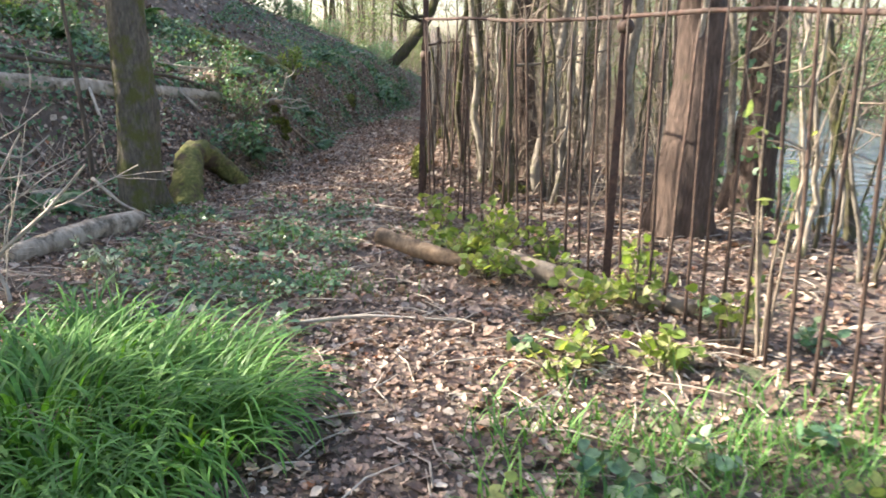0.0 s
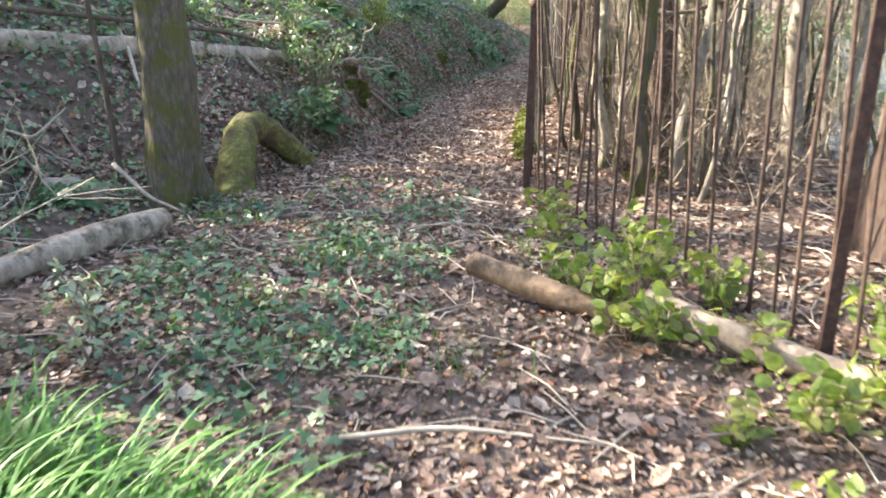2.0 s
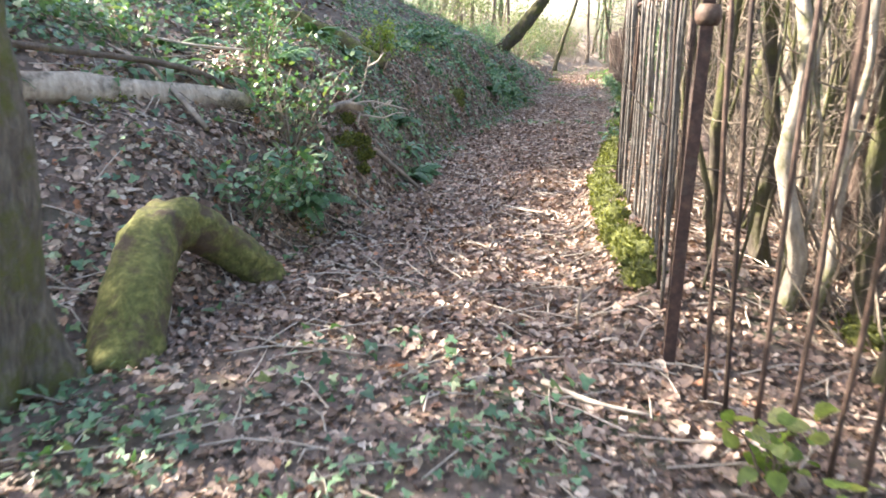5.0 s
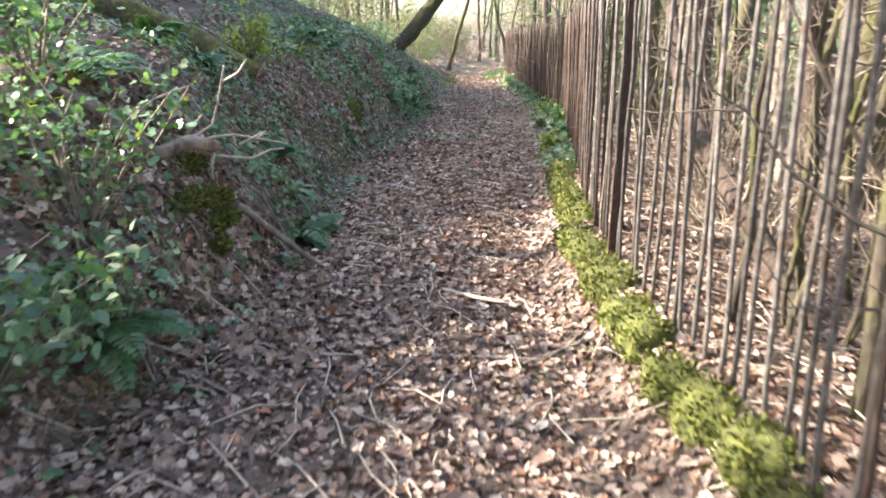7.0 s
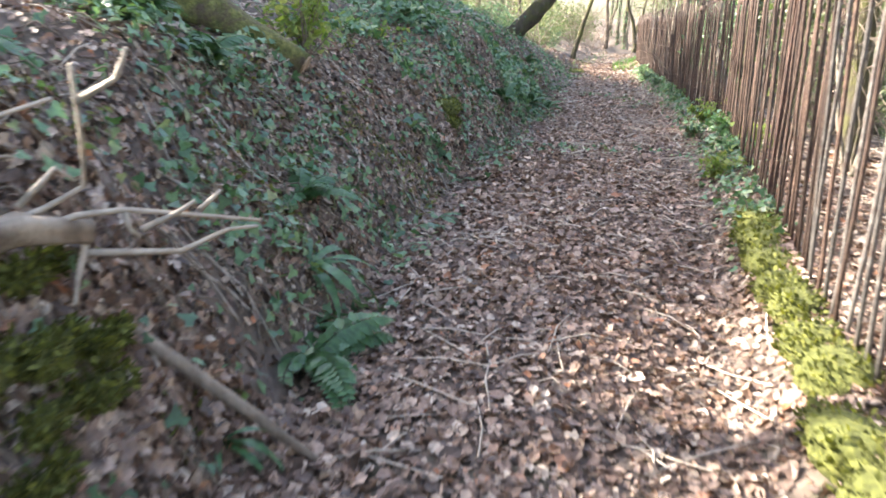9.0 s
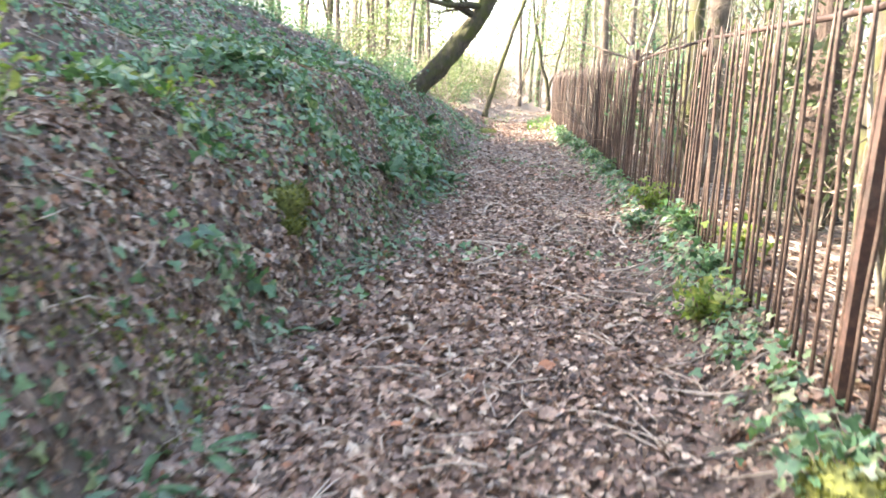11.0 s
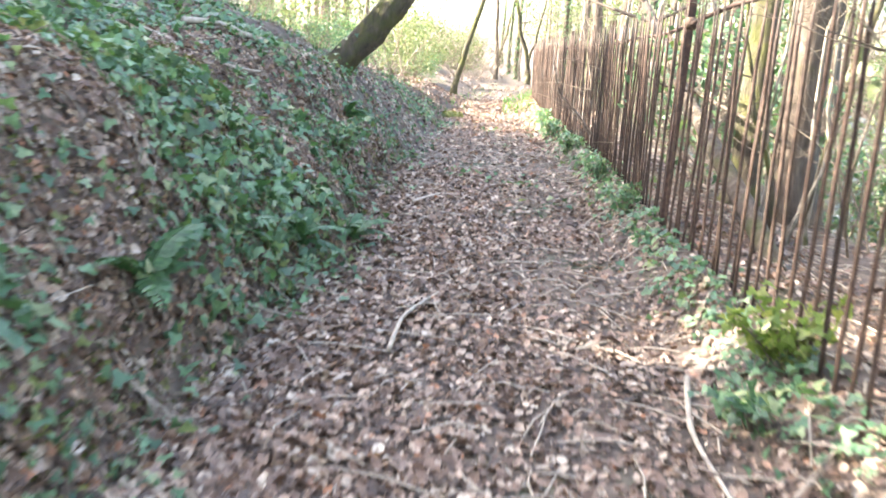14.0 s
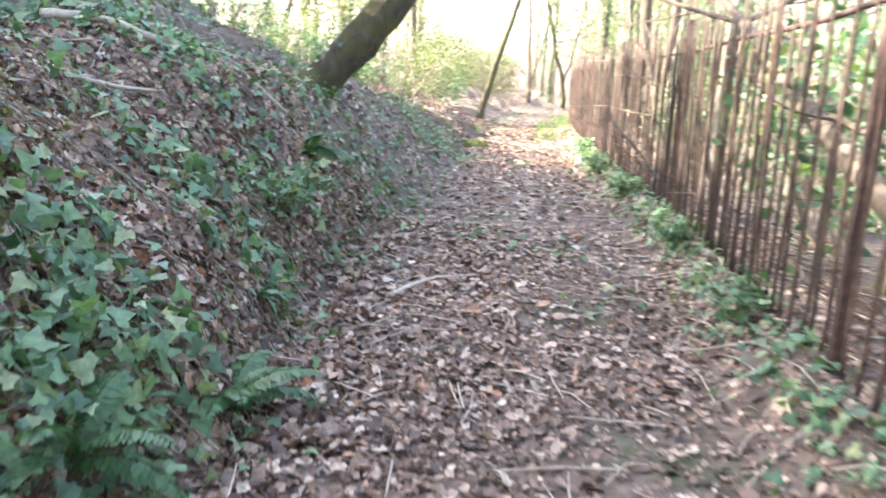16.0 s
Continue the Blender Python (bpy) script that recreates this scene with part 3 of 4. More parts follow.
tree("upright tree with grey-brown bark and moss at its foot", (-3.2, 8.35), 11, 0.225, (-0.03, 0.0), 1, 9, M_GREYBARK, low=0.5, sides=32)
tree("large dark tree trunk behind the railing", (2.25, 7.3), 13, 0.25, (0.02, 0.03), 2, 10, M_REDBARK, sides=28)
tree("ivy-clad tree catching sunlight behind the railing", (3.35, 8.6), 12, 0.24, (0.1, 0.0), 3, 9, M_REDBARK, ivy=700, sides=20)
for k, (x, y, r, b) in enumerate(((1.75, 16.4, 0.16, M_REDBARK), (2.7, 14.9, 0.2, M_MOSSBARK), (3.5, 17.6, 0.2, M_REDBARK), (2.35, 20.3, 0.14, M_MOSSBARK), (3.2, 23.0, 0.18, M_REDBARK), (2.9, 27.4, 0.15, M_MOSSBARK))):
    tree("dark woodland tree standing behind the railing", (x, y), 11, r, (0.02 * (k % 3 - 1), 0.02), 80 + k, 8, b, low=0.3, sides=16)
tree("upright tree with brown bark behind the railing", (1.05, 10.3), 11, 0.14, (0.01, 0.02), 4, 8, M_REDBARK, sides=16)
for k, (x, y, r, lx) in enumerate(((0.71, 8.98, 0.065, 0.03), (0.45, 9.7, 0.045, -0.02), (0.88, 9.6, 0.055, 0.02), (1.2, 9.3, 0.05, 0.05), (0.62, 10.4, 0.05, -0.04), (1.45, 10.0, 0.06, 0.06),
                                   (0.3, 10.6, 0.04, 0.05))):
    tree("slim mossy coppice stem catching sun behind the railing", (x, y), 8, r, (lx, 0.02), 60 + k, 6, (M_MOSSBARK, M_SUNLITBARK)[k % 2], low=0.2, name="coppice_stem", sides=10, wob=0.09)
tree("thin leaning tree with pale bark beside the path", (0.36, 47.5), 10, 0.11, (0.36, 0.0), 5, 6, M_MOSSBARK, low=0.5)


# leaning mossy tree on the bank
def swept(name, label, category, pts, radii, material, sides=10, rough=0.06, seed=0, ends=None, leaves=0, limbs=0):
    """A bent piece of wood along a line; it may have cut ends."""
    rg = np.random.default_rng(seed)
    pts = np.asarray(pts, float)
    u = np.linspace(0, 1, len(pts))
    n = max(8, len(pts) * 4)
    f = np.linspace(0, 1, n)
    k = np.ones(3) / 3
    p = np.column_stack([np.interp(f, u, pts[:, c]) for c in range(3)])
    for c in range(3):
        p[1:-1, c] = np.convolve(p[:, c], k, "valid")
    o = p[0].copy()
    t = thing(name, label, category, at=tuple(o))
    g = Geo()
    rr = np.interp(f, np.linspace(0, 1, len(radii)), radii)
    g.tube(p - o, rr, sides, rough=rough, rng=rg)
    part("trunk" if category == "tree" else "bark", g, material, t)
    if leaves:
        q = rg.uniform(0.02, 0.4, leaves)
        c = np.column_stack([np.interp(q, f, p[:, c]) for c in range(3)]) - o
        out = unit(rg.normal(size=(leaves, 3)))
        nor = unit(out + rg.normal(size=(leaves, 3)) * 0.4)
        ax = unit(np.cross(nor, rg.normal(size=(leaves, 3))))
        g = Geo()
        g.batch(*IVY, c + out * (np.interp(q, f, rr) + 0.02)[:, None], ax, np.cross(nor, ax), nor, rg.uniform(0.05, 0.1, leaves))
        tagged(part("ivy", g, M_IVY, t, "ivy leaves on the trunk"), kind="stuff")
    for k in range(limbs):
        q = rg.uniform(0.5, 0.98)
        at = np.array([np.interp(q, f, p[:, c]) for c in range(3)]) - o
        g = Geo()
        limb(g, rg, at, rg.normal(size=3) * (1, 1, 0.3) + (0, 0, 0.6), rg.uniform(1.2, 2.2), float(np.interp(q, f, rr)) * 0.5, 2, 5)
        part("limb", g, material, t)
    for e in ends or ():
        d = unit(p[0] - p[1]) if e == 0 else unit(p[-1] - p[-2])
        c, r = (p[0], rr[0]) if e == 0 else (p[-1], rr[-1])
        g = Geo()
        g.tube([c - o - d * 0.01, c - o + d * 0.012], r * 0.9, sides, rough=0.03, rng=rg)
        part("cut_end", g, M_CUTWOOD, t, "pale sawn end", smooth=False)
    return t


def on(x, y, up=0.0):
    return (x, y, lz(x, y, up))


swept("leaning_tree", "mossy tree trunk leaning out over the path from the bank", "tree",
      [(-3.0, 31.7, 0.95), (-2.55, 31.6, 0.85), (-2.12, 31.55, 1.0), (-1.68, 31.5, 1.5), (-1.0, 31.5, 2.25), (-0.33, 31.4, 3.2), (0.1, 31.3, 4.6), (0.3, 31.2, 7.2), (0.2, 31, 10.3)],
      [0.27, 0.27, 0.24, 0.215, 0.195, 0.175, 0.15, 0.1, 0.04], M_MOSSBARK, 16, 0.1, 3, leaves=420, limbs=7)
swept("mossy_stump", "arched old stump covered with bright green moss", "stump",
      [(-2.86, 8.72, -0.08), (-2.93, 9.05, 0.3), (-3.0, 9.45, 0.5), (-2.95, 9.7, 0.5), (-2.8, 9.92, 0.32), (-2.64, 10.1, 0.1), (-2.58, 10.2, 0.0)],
      [0.2, 0.17, 0.15, 0.15, 0.13, 0.12, 0.1], M_STUMP, 16, 0.09, 5)
swept("fallen_log", "short pale barkless log lying on the leaves", "log", [on(-3.44, 6.1, 0.06), on(-3.22, 6.8, 0.09), on(-2.96, 7.5, 0.09)],
      [0.08, 0.11, 0.1], M_SUNLITLOG, 14, 0.07, 6, ends=(1,))
swept("fallen_log", "long weathered log lying across the bank", "log", [on(-6.6, 8.3, 0.06), on(-5.2, 9.2, 0.08), on(-4.3, 10.4, 0.08), on(-3.28, 11.9, 0.05)],
      [0.1, 0.13, 0.12, 0.09], M_SUNLITLOG, 12, 0.09, 7)
swept("fallen_branch", "thin dark branch lying over a log on the bank", "branch", [on(-5.9, 8.9, 0.2), on(-4.6, 10.0, 0.28), on(-3.6, 11.5, 0.22), on(-3.1, 12.0, 0.05)],
      [0.02, 0.03, 0.025, 0.01], M_BARK, 6, 0.08, 8)
swept("fallen_log", "yellow-brown log with a sawn end beside the path", "log", [(-0.52, 6.18, 0.25), (-0.17, 6.07, 0.15), (0.25, 5.93, 0.05)],
      [0.066, 0.074, 0.066], M_BROWNBARK, 14, 0.06, 9, ends=(0,))
swept("fallen_log", "grey weathered log lying at the foot of the railing", "log", [on(0.4, 5.85, 0.17), on(0.8, 5.5, 0.1), on(1.25, 5.15, 0.08), on(1.75, 4.75, 0.05)],
      [0.06, 0.075, 0.07, 0.06], M_DEADWOOD, 10, 0.07, 10, ends=(0,))
swept("fallen_log", "large mossy fallen trunk resting on the bank", "log", [on(-3.0, 16.8, 0.09), on(-3.7, 16.75, 0.1), on(-4.6, 16.6, 0.12), on(-5.8, 16.3, 0.14)],
      [0.1, 0.15, 0.17, 0.2], M_STUMP, 14, 0.09, 11, ends=(0,))
swept("fallen_tree", "dark fallen trunk leaning behind the railing", "tree", [(1.98, 24.0, -0.05), (2.05, 25.0, 0.4), (2.3, 28.0, 1.3), (2.7, 31.0, 2.2), (3.0, 33, 2.7)],
      [0.085, 0.08, 0.072, 0.06, 0.04], M_BARK, 10, 0.06, 12, limbs=4)
swept("fallen_branch", "dark crooked branch leaning behind the railing", "branch", [(0.62, 11.3, 0.0), (0.64, 12.4, 0.5), (0.7, 14.0, 1.1), (1.0, 15.6, 2.2)],
      [0.075, 0.072, 0.06, 0.04], M_REDBARK, 10, 0.1, 13)
swept("sapling", "dark thin sapling stem standing by the tree", "sapling", [on(-3.65, 8.25, -0.1), on(-3.72, 8.28, 0.9), on(-3.85, 8.3, 2.2), on(-3.9, 8.3, 3.6)],
      [0.03, 0.024, 0.02, 0.012], M_BARK, 7, 0.08, 14)
swept("broken_stone", "flat pale stone slab lying among the leaves", "stone", [on(-4.15, 7.95, 0.05), on(-3.9, 7.85, 0.06), on(-3.6, 7.8, 0.04)],
      [0.1, 0.13, 0.09], M_STONE, 6, 0.12, 15)

# sticks on the ground and the bank
STICKS = (
    ("thin pale stick lying along the bank", (-3.1, 26.2, 0.05), (-2.4, 27.1, 0.06), (-1.9, 28.5, 0.04), 0.016, M_PALETWIG),
    ("crooked pale stick lying across the path", (-1.25, 21.5, 0.03), (-0.8, 21.32, 0.035), (-0.3, 21.22, 0.03), 0.014, M_PALETWIG),
    ("bent pale stick on the path", (-0.62, 21.15, 0.03), (-0.62, 20.75, 0.04), (-0.82, 20.5, 0.03), 0.013, M_PALETWIG),
    ("forked pale stick by the railing", (0.86, 22.8, 0.03), (0.68, 22.2, 0.04), (0.66, 21.4, 0.03), 0.016, M_PALETWIG),
    ("thin pale stick on the leaves", (-0.33, 19.85, 0.03), (-0.15, 19.65, 0.03), (0.02, 19.5, 0.02), 0.012, M_PALETWIG),
    ("thin pale stick on the leaves", (0.25, 20.3, 0.03), (0.5, 20.5, 0.03), (0.85, 20.6, 0.02), 0.009, M_PALETWIG),
    ("forked pale stick at the path's edge", (-0.63, 23.0, 0.04), (-0.58, 23.5, 0.05), (-0.36, 24.1, 0.03), 0.014, M_PALETWIG),
    ("pale stick lying across the path", (-0.6, 27.2, 0.03), (-0.35, 27.6, 0.035), (-0.03, 27.85, 0.03), 0.018, M_PALETWIG),
    ("pale stick on the sunlit leaves", (-1.15, 12.75, 0.03), (-0.9, 12.55, 0.03), (-0.68, 12.45, 0.02), 0.014, M_PALETWIG),
    ("thin pale stick on the leaves", (-1.95, 11.62, 0.03), (-1.8, 11.7, 0.03), (-1.6, 11.72, 0.02), 0.009, M_PALETWIG),
    ("thin pale stick at the fence corner", (-0.85, 8.7, 0.03), (-0.65, 8.5, 0.04), (-0.4, 8.45, 0.02), 0.015, M_PALETWIG),
    ("short stick standing upright in the leaves", (-0.64, 9.5, -0.03), (-0.65, 9.5, 0.12), (-0.63, 9.5, 0.26), 0.012, M_DEADWOOD),
    ("thin pale stick on the leaves", (-1.0, 7.6, 0.03), (-0.75, 7.75, 0.03), (-0.3, 7.7, 0.02), 0.009, M_PALETWIG),
    ("pale fallen stick by the tree's foot", (-3.55, 7.95, 0.32), (-3.25, 7.9, 0.16), (-2.98, 7.95, 0.03), 0.018, M_PALETWIG),
    ("thin pale stick leaning on the bank", (-4.6, 8.2, 0.1), (-4.3, 8.1, 0.3), (-4.1, 8.3, 0.55), 0.014, M_PALETWIG),
    ("long thin stick on the sunlit grass edge", (-0.9, 4.55, 0.05), (-0.5, 4.65, 0.05), (0.1, 4.6, 0.03), 0.012, M_PALETWIG),
)
for n, (label, a, b, c, r, m) in enumerate(STICKS):
    pts = [on(*p) for p in (a, b, c)]
    swept("stick", label, "stick", pts, [r, r * 0.85, r * 0.45], m, 6, 0.1, 40 + n)


swept("stick", "long pale branch lying along the bank", "stick", [on(-3.05 + 1.31 * q, 27.72 + 1.58 * q, 0.1) for q in (0, 0.2, 0.4, 0.6, 0.8, 1.0)], [0.034, 0.03, 0.026, 0.018], M_PALETWIG, 8, 0.1, 38)
swept("stick", "grey stick slanting down the bank to the path", "stick", [(-2.72, 13.06, 0.7), (-2.5, 13.12, 0.53), (-2.2, 13.2, 0.26), (-1.95, 13.26, 0.03)], [0.026, 0.026, 0.022, 0.014], M_DEADWOOD, 8, 0.1, 39)


# ---- fallen dead branch with bleached twigs on the bank ----
def dead_branch():
    rg = np.random.default_rng(77)
    b = thing("dead_branch", "broken branch with bleached twigs reaching out from the bank", "branch", at=(-2.75, 12.85, 0.9))
    o = np.array(b.location)
    g = Geo()
    g.tube(np.array([on(-3.5, 12.3, 0.03), on(-3.1, 12.46, 0.05), on(-2.82, 12.64, 0.05), (-2.66, 12.82, 0.95), (-2.55, 12.98, 0.91)]) - o, [0.05, 0.052, 0.05, 0.046, 0.034], 12, rough=0.22, rng=rg)
    part("limb", g, M_DEADWOOD, b)
    for line in ([(-2.66, 12.88, 0.93), (-2.56, 12.93, 0.97), (-2.45, 12.99, 0.98), (-2.3, 13.16, 0.93), (-2.16, 13.33, 0.88)],
                 [(-2.45, 13.0, 0.97), (-2.44, 13.0, 0.92), (-2.42, 13.02, 0.89)], [(-2.42, 13.03, 0.91), (-2.34, 13.1, 0.95), (-2.3, 13.14, 0.98)],
                 [(-2.56, 12.97, 0.85), (-2.38, 13.2, 0.8), (-2.28, 13.35, 0.84), (-2.2, 13.41, 0.84)],
                 [(-2.74, 12.8, 0.95), (-2.64, 12.9, 0.99), (-2.57, 13.0, 1.04), (-2.5, 12.9, 1.2), (-2.42, 12.75, 1.4)],
                 [(-2.46, 12.82, 1.3), (-2.36, 12.85, 1.36), (-2.3, 12.8, 1.44)],
                 [(-2.57, 12.98, 0.87), (-2.58, 12.94, 0.78), (-2.56, 12.88, 0.72)],
                 [(-2.7, 12.88, 1.0), (-2.62, 12.95, 1.1), (-2.58, 12.98, 1.06)], [(-3.1, 12.7, 1.0), (-2.9, 12.95, 1.2), (-2.7, 13.1, 1.28)],
                 [(-3.2, 12.6, 1.0), (-3.0, 12.9, 1.12), (-2.85, 13.1, 1.1)], [(-2.38, 13.36, 0.9), (-2.32, 13.4, 0.96)]):
        g = Geo()
        g.tube(np.array(line) - o, np.linspace(0.012, 0.006, len(line)), 5, rough=0.1, rng=rg)
        part("twig", g, M_PALETWIG, b, "bleached bare twig")
    return b


dead_branch()


# ---- grass ----
def blades(g, rg, n, place, length, width, spread_out, seg=5):
    """Arching blades that fall outwards from where they stand."""
    x, y, out = place
    L = rg.uniform(*length, n)
    a = out + rg.normal(size=n) * 0.7
    dirx, diry = np.cos(a), np.sin(a)
    z0 = land(x, y) - 0.02
    lean = rg.uniform(0.45, 1.0, n) * spread_out
    t = np.linspace(0, 1, seg + 1)
    ang = (0.12 + lean[:, None] * 1.9 * t[None] ** 1.25)
    step = L[:, None] / seg
    h = np.concatenate([np.zeros((n, 1)), np.cumsum(np.sin(ang[:, 1:]) * step, 1)], 1)
    v = np.concatenate([np.zeros((n, 1)), np.cumsum(np.cos(ang[:, 1:]) * step, 1)], 1)
    w = rg.uniform(*width, n)[:, None] * (1 - t[None] ** 2 * 0.95) / 2
    c = np.stack([x[:, None] + dirx[:, None] * h, y[:, None] + diry[:, None] * h, z0[:, None] + np.maximum(v, -0.0)], -1)
    side = np.stack([-diry, dirx, np.zeros(n)], -1)[:, None]
    verts = np.concatenate([c - side * w[..., None], c + side * w[..., None]], 1)
    k = seg + 1
    f = []
    for s in range(seg):
        f += [(s, k + s, k + s + 1), (s, k + s + 1, s + 1)]
    faces = np.array(f)[None] + (np.arange(n) * 2 * k)[:, None, None]
    g.add(verts.reshape(-1, 3), faces.reshape(-1, 3))


rg = np.random.default_rng(5)
tussock = thing("grass_tussock", "lush bright green tussock of long arching grass beside the path", "grass", at=(-1.9, 3.1, 0))
n = 4600
x = rg.uniform(-3.0, -0.8, n)
y = 1.9 + rg.uniform(0, 1, n) * 2.4
k = ((x + 1.9) / 1.05) ** 2 + ((y - 3.1) / 1.1) ** 2 < 1 + 0.25 * vnoise(x, y, 0.4, 9)
x, y = x[k], y[k]
cell = (np.floor((x + 3) / 0.55) * 10 + np.floor((y - 1.9) / 0.6)).astype(int)
for c in np.unique(cell):
    g, m = Geo(), cell == c
    cx, cy = x[m].mean(), y[m].mean()
    out = np.arctan2(y[m] - 3.3, x[m] + 1.9) + 0.6 * np.sin(np.arctan2(y[m] - cy, x[m] - cx))
    blades(g, rg, int(m.sum()), (x[m], y[m], out), (0.36, 0.7), (0.014, 0.025), rg.uniform(1.3, 1.75), 8)
    p = tagged(part("tuft", g, M_GRASS, tussock), kind="stuff")
    p.location = (1.9, -3.1, 0)
g = Geo()
n = 4200
x, y = rg.uniform(-0.05, 2.8, n), rg.uniform(1.7, 3.7, n)
k = rg.uniform(size=n) < (0.2 + 0.8 * (vnoise(x, y, 0.45, 12) > -0.15)) * sstep(0.0, 0.3, x) * (1 - 0.75 * sstep(2.9, 3.5, y))
x, y = x[k], y[k]
blades(g, rg, len(x), (x, y, rg.uniform(0, 6.28, len(x))), (0.1, 0.28), (0.006, 0.012), 0.9, 4)
for cx, cy, m in ((0.05, 6.6, 90), (-0.9, 5.6, 60), (-1.7, 5.9, 70), (-0.1, 7.2, 110), (-1.5, 6.8, 90), (0.4, 7.0, 90), (-0.5, 5.2, 50), (-1.35, 5.4, 60)):
    x, y = rg.normal(cx, 0.14, m), rg.normal(cy, 0.16, m)
    blades(g, rg, m, (x, y, rg.uniform(0, 6.28, m)), (0.08, 0.24), (0.004, 0.008), 0.7, 4)
n = 700
y = rg.uniform(41, 58, n)
x = np.where(rg.uniform(size=n) < 0.9, fence_x(y) - rg.uniform(0.1, 1.0, n), foot(y) + rg.uniform(-0.3, 0.5, n))
blades(g, rg, n, (x, y, rg.uniform(0, 6.28, n)), (0.12, 0.34), (0.01, 0.02), 0.7, 4)
tagged(part("low_grass", g, M_GRASS), "thin low green grass among the fallen leaves", "grass", kind="stuff")


# ---- leafy plants ----
def leafy(name, label, category, at, height, radius, stems, leaves, size, material, template, seed, bark=None, droop=0.0):
    """Several stems with leaves set along them."""
    rg = np.random.default_rng(seed)
    t = thing(name, label, category, at=(at[0], at[1], lz(at[0], at[1]) if len(at) == 2 else at[2]))
    gl = Geo()
    for s in range(stems):
        g = Geo()
        a, q = rg.uniform(0, 6.28), rg.uniform(0.25, 1.0)
        tip = np.array((math.cos(a) * radius * q, math.sin(a) * radius * q, height * rg.uniform(0.55, 1.0) - droop * q))
        mid = tip * (0.45, 0.45, 0.62) + rg.normal(size=3) * radius * 0.08
        line = np.array([(tip[0] * 0.05, tip[1] * 0.05, -0.04), mid, tip])
        u = np.linspace(0, 1, 6)
        line = np.column_stack([np.interp(u, (0, 0.5, 1), line[:, c]) for c in range(3)])
        g.tube(line, np.linspace(0.007, 0.002, 6) * (1 + 0.35 * height), 4, cap=False)
        part("stem", g, bark or M_TWIG, t)
        m = leaves // stems
        v = rg.uniform(0.25, 1.0, m)
        p = np.column_stack([np.interp(v, u, line[:, c]) for c in range(3)]) + rg.normal(size=(m, 3)) * radius * 0.11
        nor = unit(rg.normal(size=(m, 3)) * 0.7 + np.array((0, 0, 0.9)))
        ax = unit(np.cross(nor, rg.normal(size=(m, 3))))
        gl.batch(*template, p, ax, np.cross(nor, ax), nor, rg.uniform(size[0], size[1], m))
    tagged(part("foliage", gl, material, t), kind="stuff")
    return t


for k, (x, y, h, r, n) in enumerate(((0.2, 6.05, 0.42, 0.26, 70), (0.42, 6.3, 0.5, 0.28, 70), (-0.02, 7.4, 0.3, 0.25, 40), (0.5, 6.9, 0.4, 0.3, 50),
                                     (0.92, 4.95, 0.36, 0.36, 70), (1.3, 5.05, 0.42, 0.3, 60), (1.5, 5.7, 0.45, 0.3, 40), (-0.06, 8.0, 0.3, 0.22, 40),
                                     (1.7, 4.4, 0.4, 0.3, 45), (1.15, 3.9, 0.25, 0.3, 40), (0.75, 5.5, 0.3, 0.3, 40), (0.45, 5.55, 0.3, 0.28, 55),
                                     (0.05, 6.4, 0.28, 0.25, 45), (0.85, 6.2, 0.34, 0.3, 55), (0.3, 5.7, 0.22, 0.22, 40))):
    leafy("bramble_seedling", "low bramble with yellow-green young leaves beside the railing", "plant", (x, y), h, r, 8, int(n * 1.25), (0.045, 0.1), M_FRESHSUNLIT, BROAD, 100 + k)
leafy("climbing_bramble", "bramble stem with a few bright leaves climbing the railing", "plant", (1.75, 4.1), 1.75, 0.5, 5, 30, (0.06, 0.1), M_FRESHSUNLIT, OVAL, 131)
for k in range(17):
    rq = np.random.default_rng(900 + k)
    leafy("ground_weed", "low broad-leaved green weed among grass and dead leaves", "plant", (rq.uniform(0.2, 2.2), rq.uniform(2.2, 5.0)), 0.16, 0.2, 6, 30, (0.05, 0.09), M_IVY if k % 2 else M_FRESHSUNLIT, BROAD, 900 + k)
for k, (x, y) in enumerate(((-2.4, 5.55), (-2.2, 5.15), (-2.75, 5.9))):
    leafy("pale_weed", "low weed with pale grey-green leaves", "plant", (x, y), 0.34, 0.2, 6, 28, (0.05, 0.09), M_PALE, OVAL, 140 + k)
leafy("holly_sapling", "young holly with glossy green leaves on the bank", "shrub", (-2.9, 11.75), 0.8, 0.6, 14, 420, (0.035, 0.065), M_IVY, LOBED, 150)
leafy("holly_sapling", "young holly with glossy green leaves on the bank", "shrub", (-3.3, 12.3), 0.6, 0.55, 12, 300, (0.035, 0.065), M_IVY, LOBED, 151)
leafy("bramble_bush", "dark green bramble bush hanging over the path's edge", "shrub", (-2.72, 11.2), 0.55, 0.55, 16, 420, (0.05, 0.1), M_IVY, OVAL, 152)
leafy("bramble_bush", "dark green bramble bush hanging over the path's edge", "shrub", (-2.9, 10.7), 0.45, 0.5, 12, 260, (0.05, 0.1), M_IVY, OVAL, 153)
leafy("sunlit_bush", "drooping bush with yellow-green sunlit leaves on the bank", "shrub", (-3.15, 17.35), 0.75, 0.5, 16, 420, (0.05, 0.1), M_FRESHSUNLIT, OVAL, 154, droop=0.2)
leafy("sunlit_bush", "small yellow-green leafy spray on the bank", "shrub", (-3.0, 19.3), 0.3, 0.5, 6, 90, (0.05, 0.09), M_FRESHSUNLIT, OVAL, 155)
leafy("ivy_shrub", "dark green ivy bush on the bank", "shrub", (-1.45, 27.6), 0.35, 0.45, 14, 320, (0.05, 0.09), M_IVY, IVY, 156)
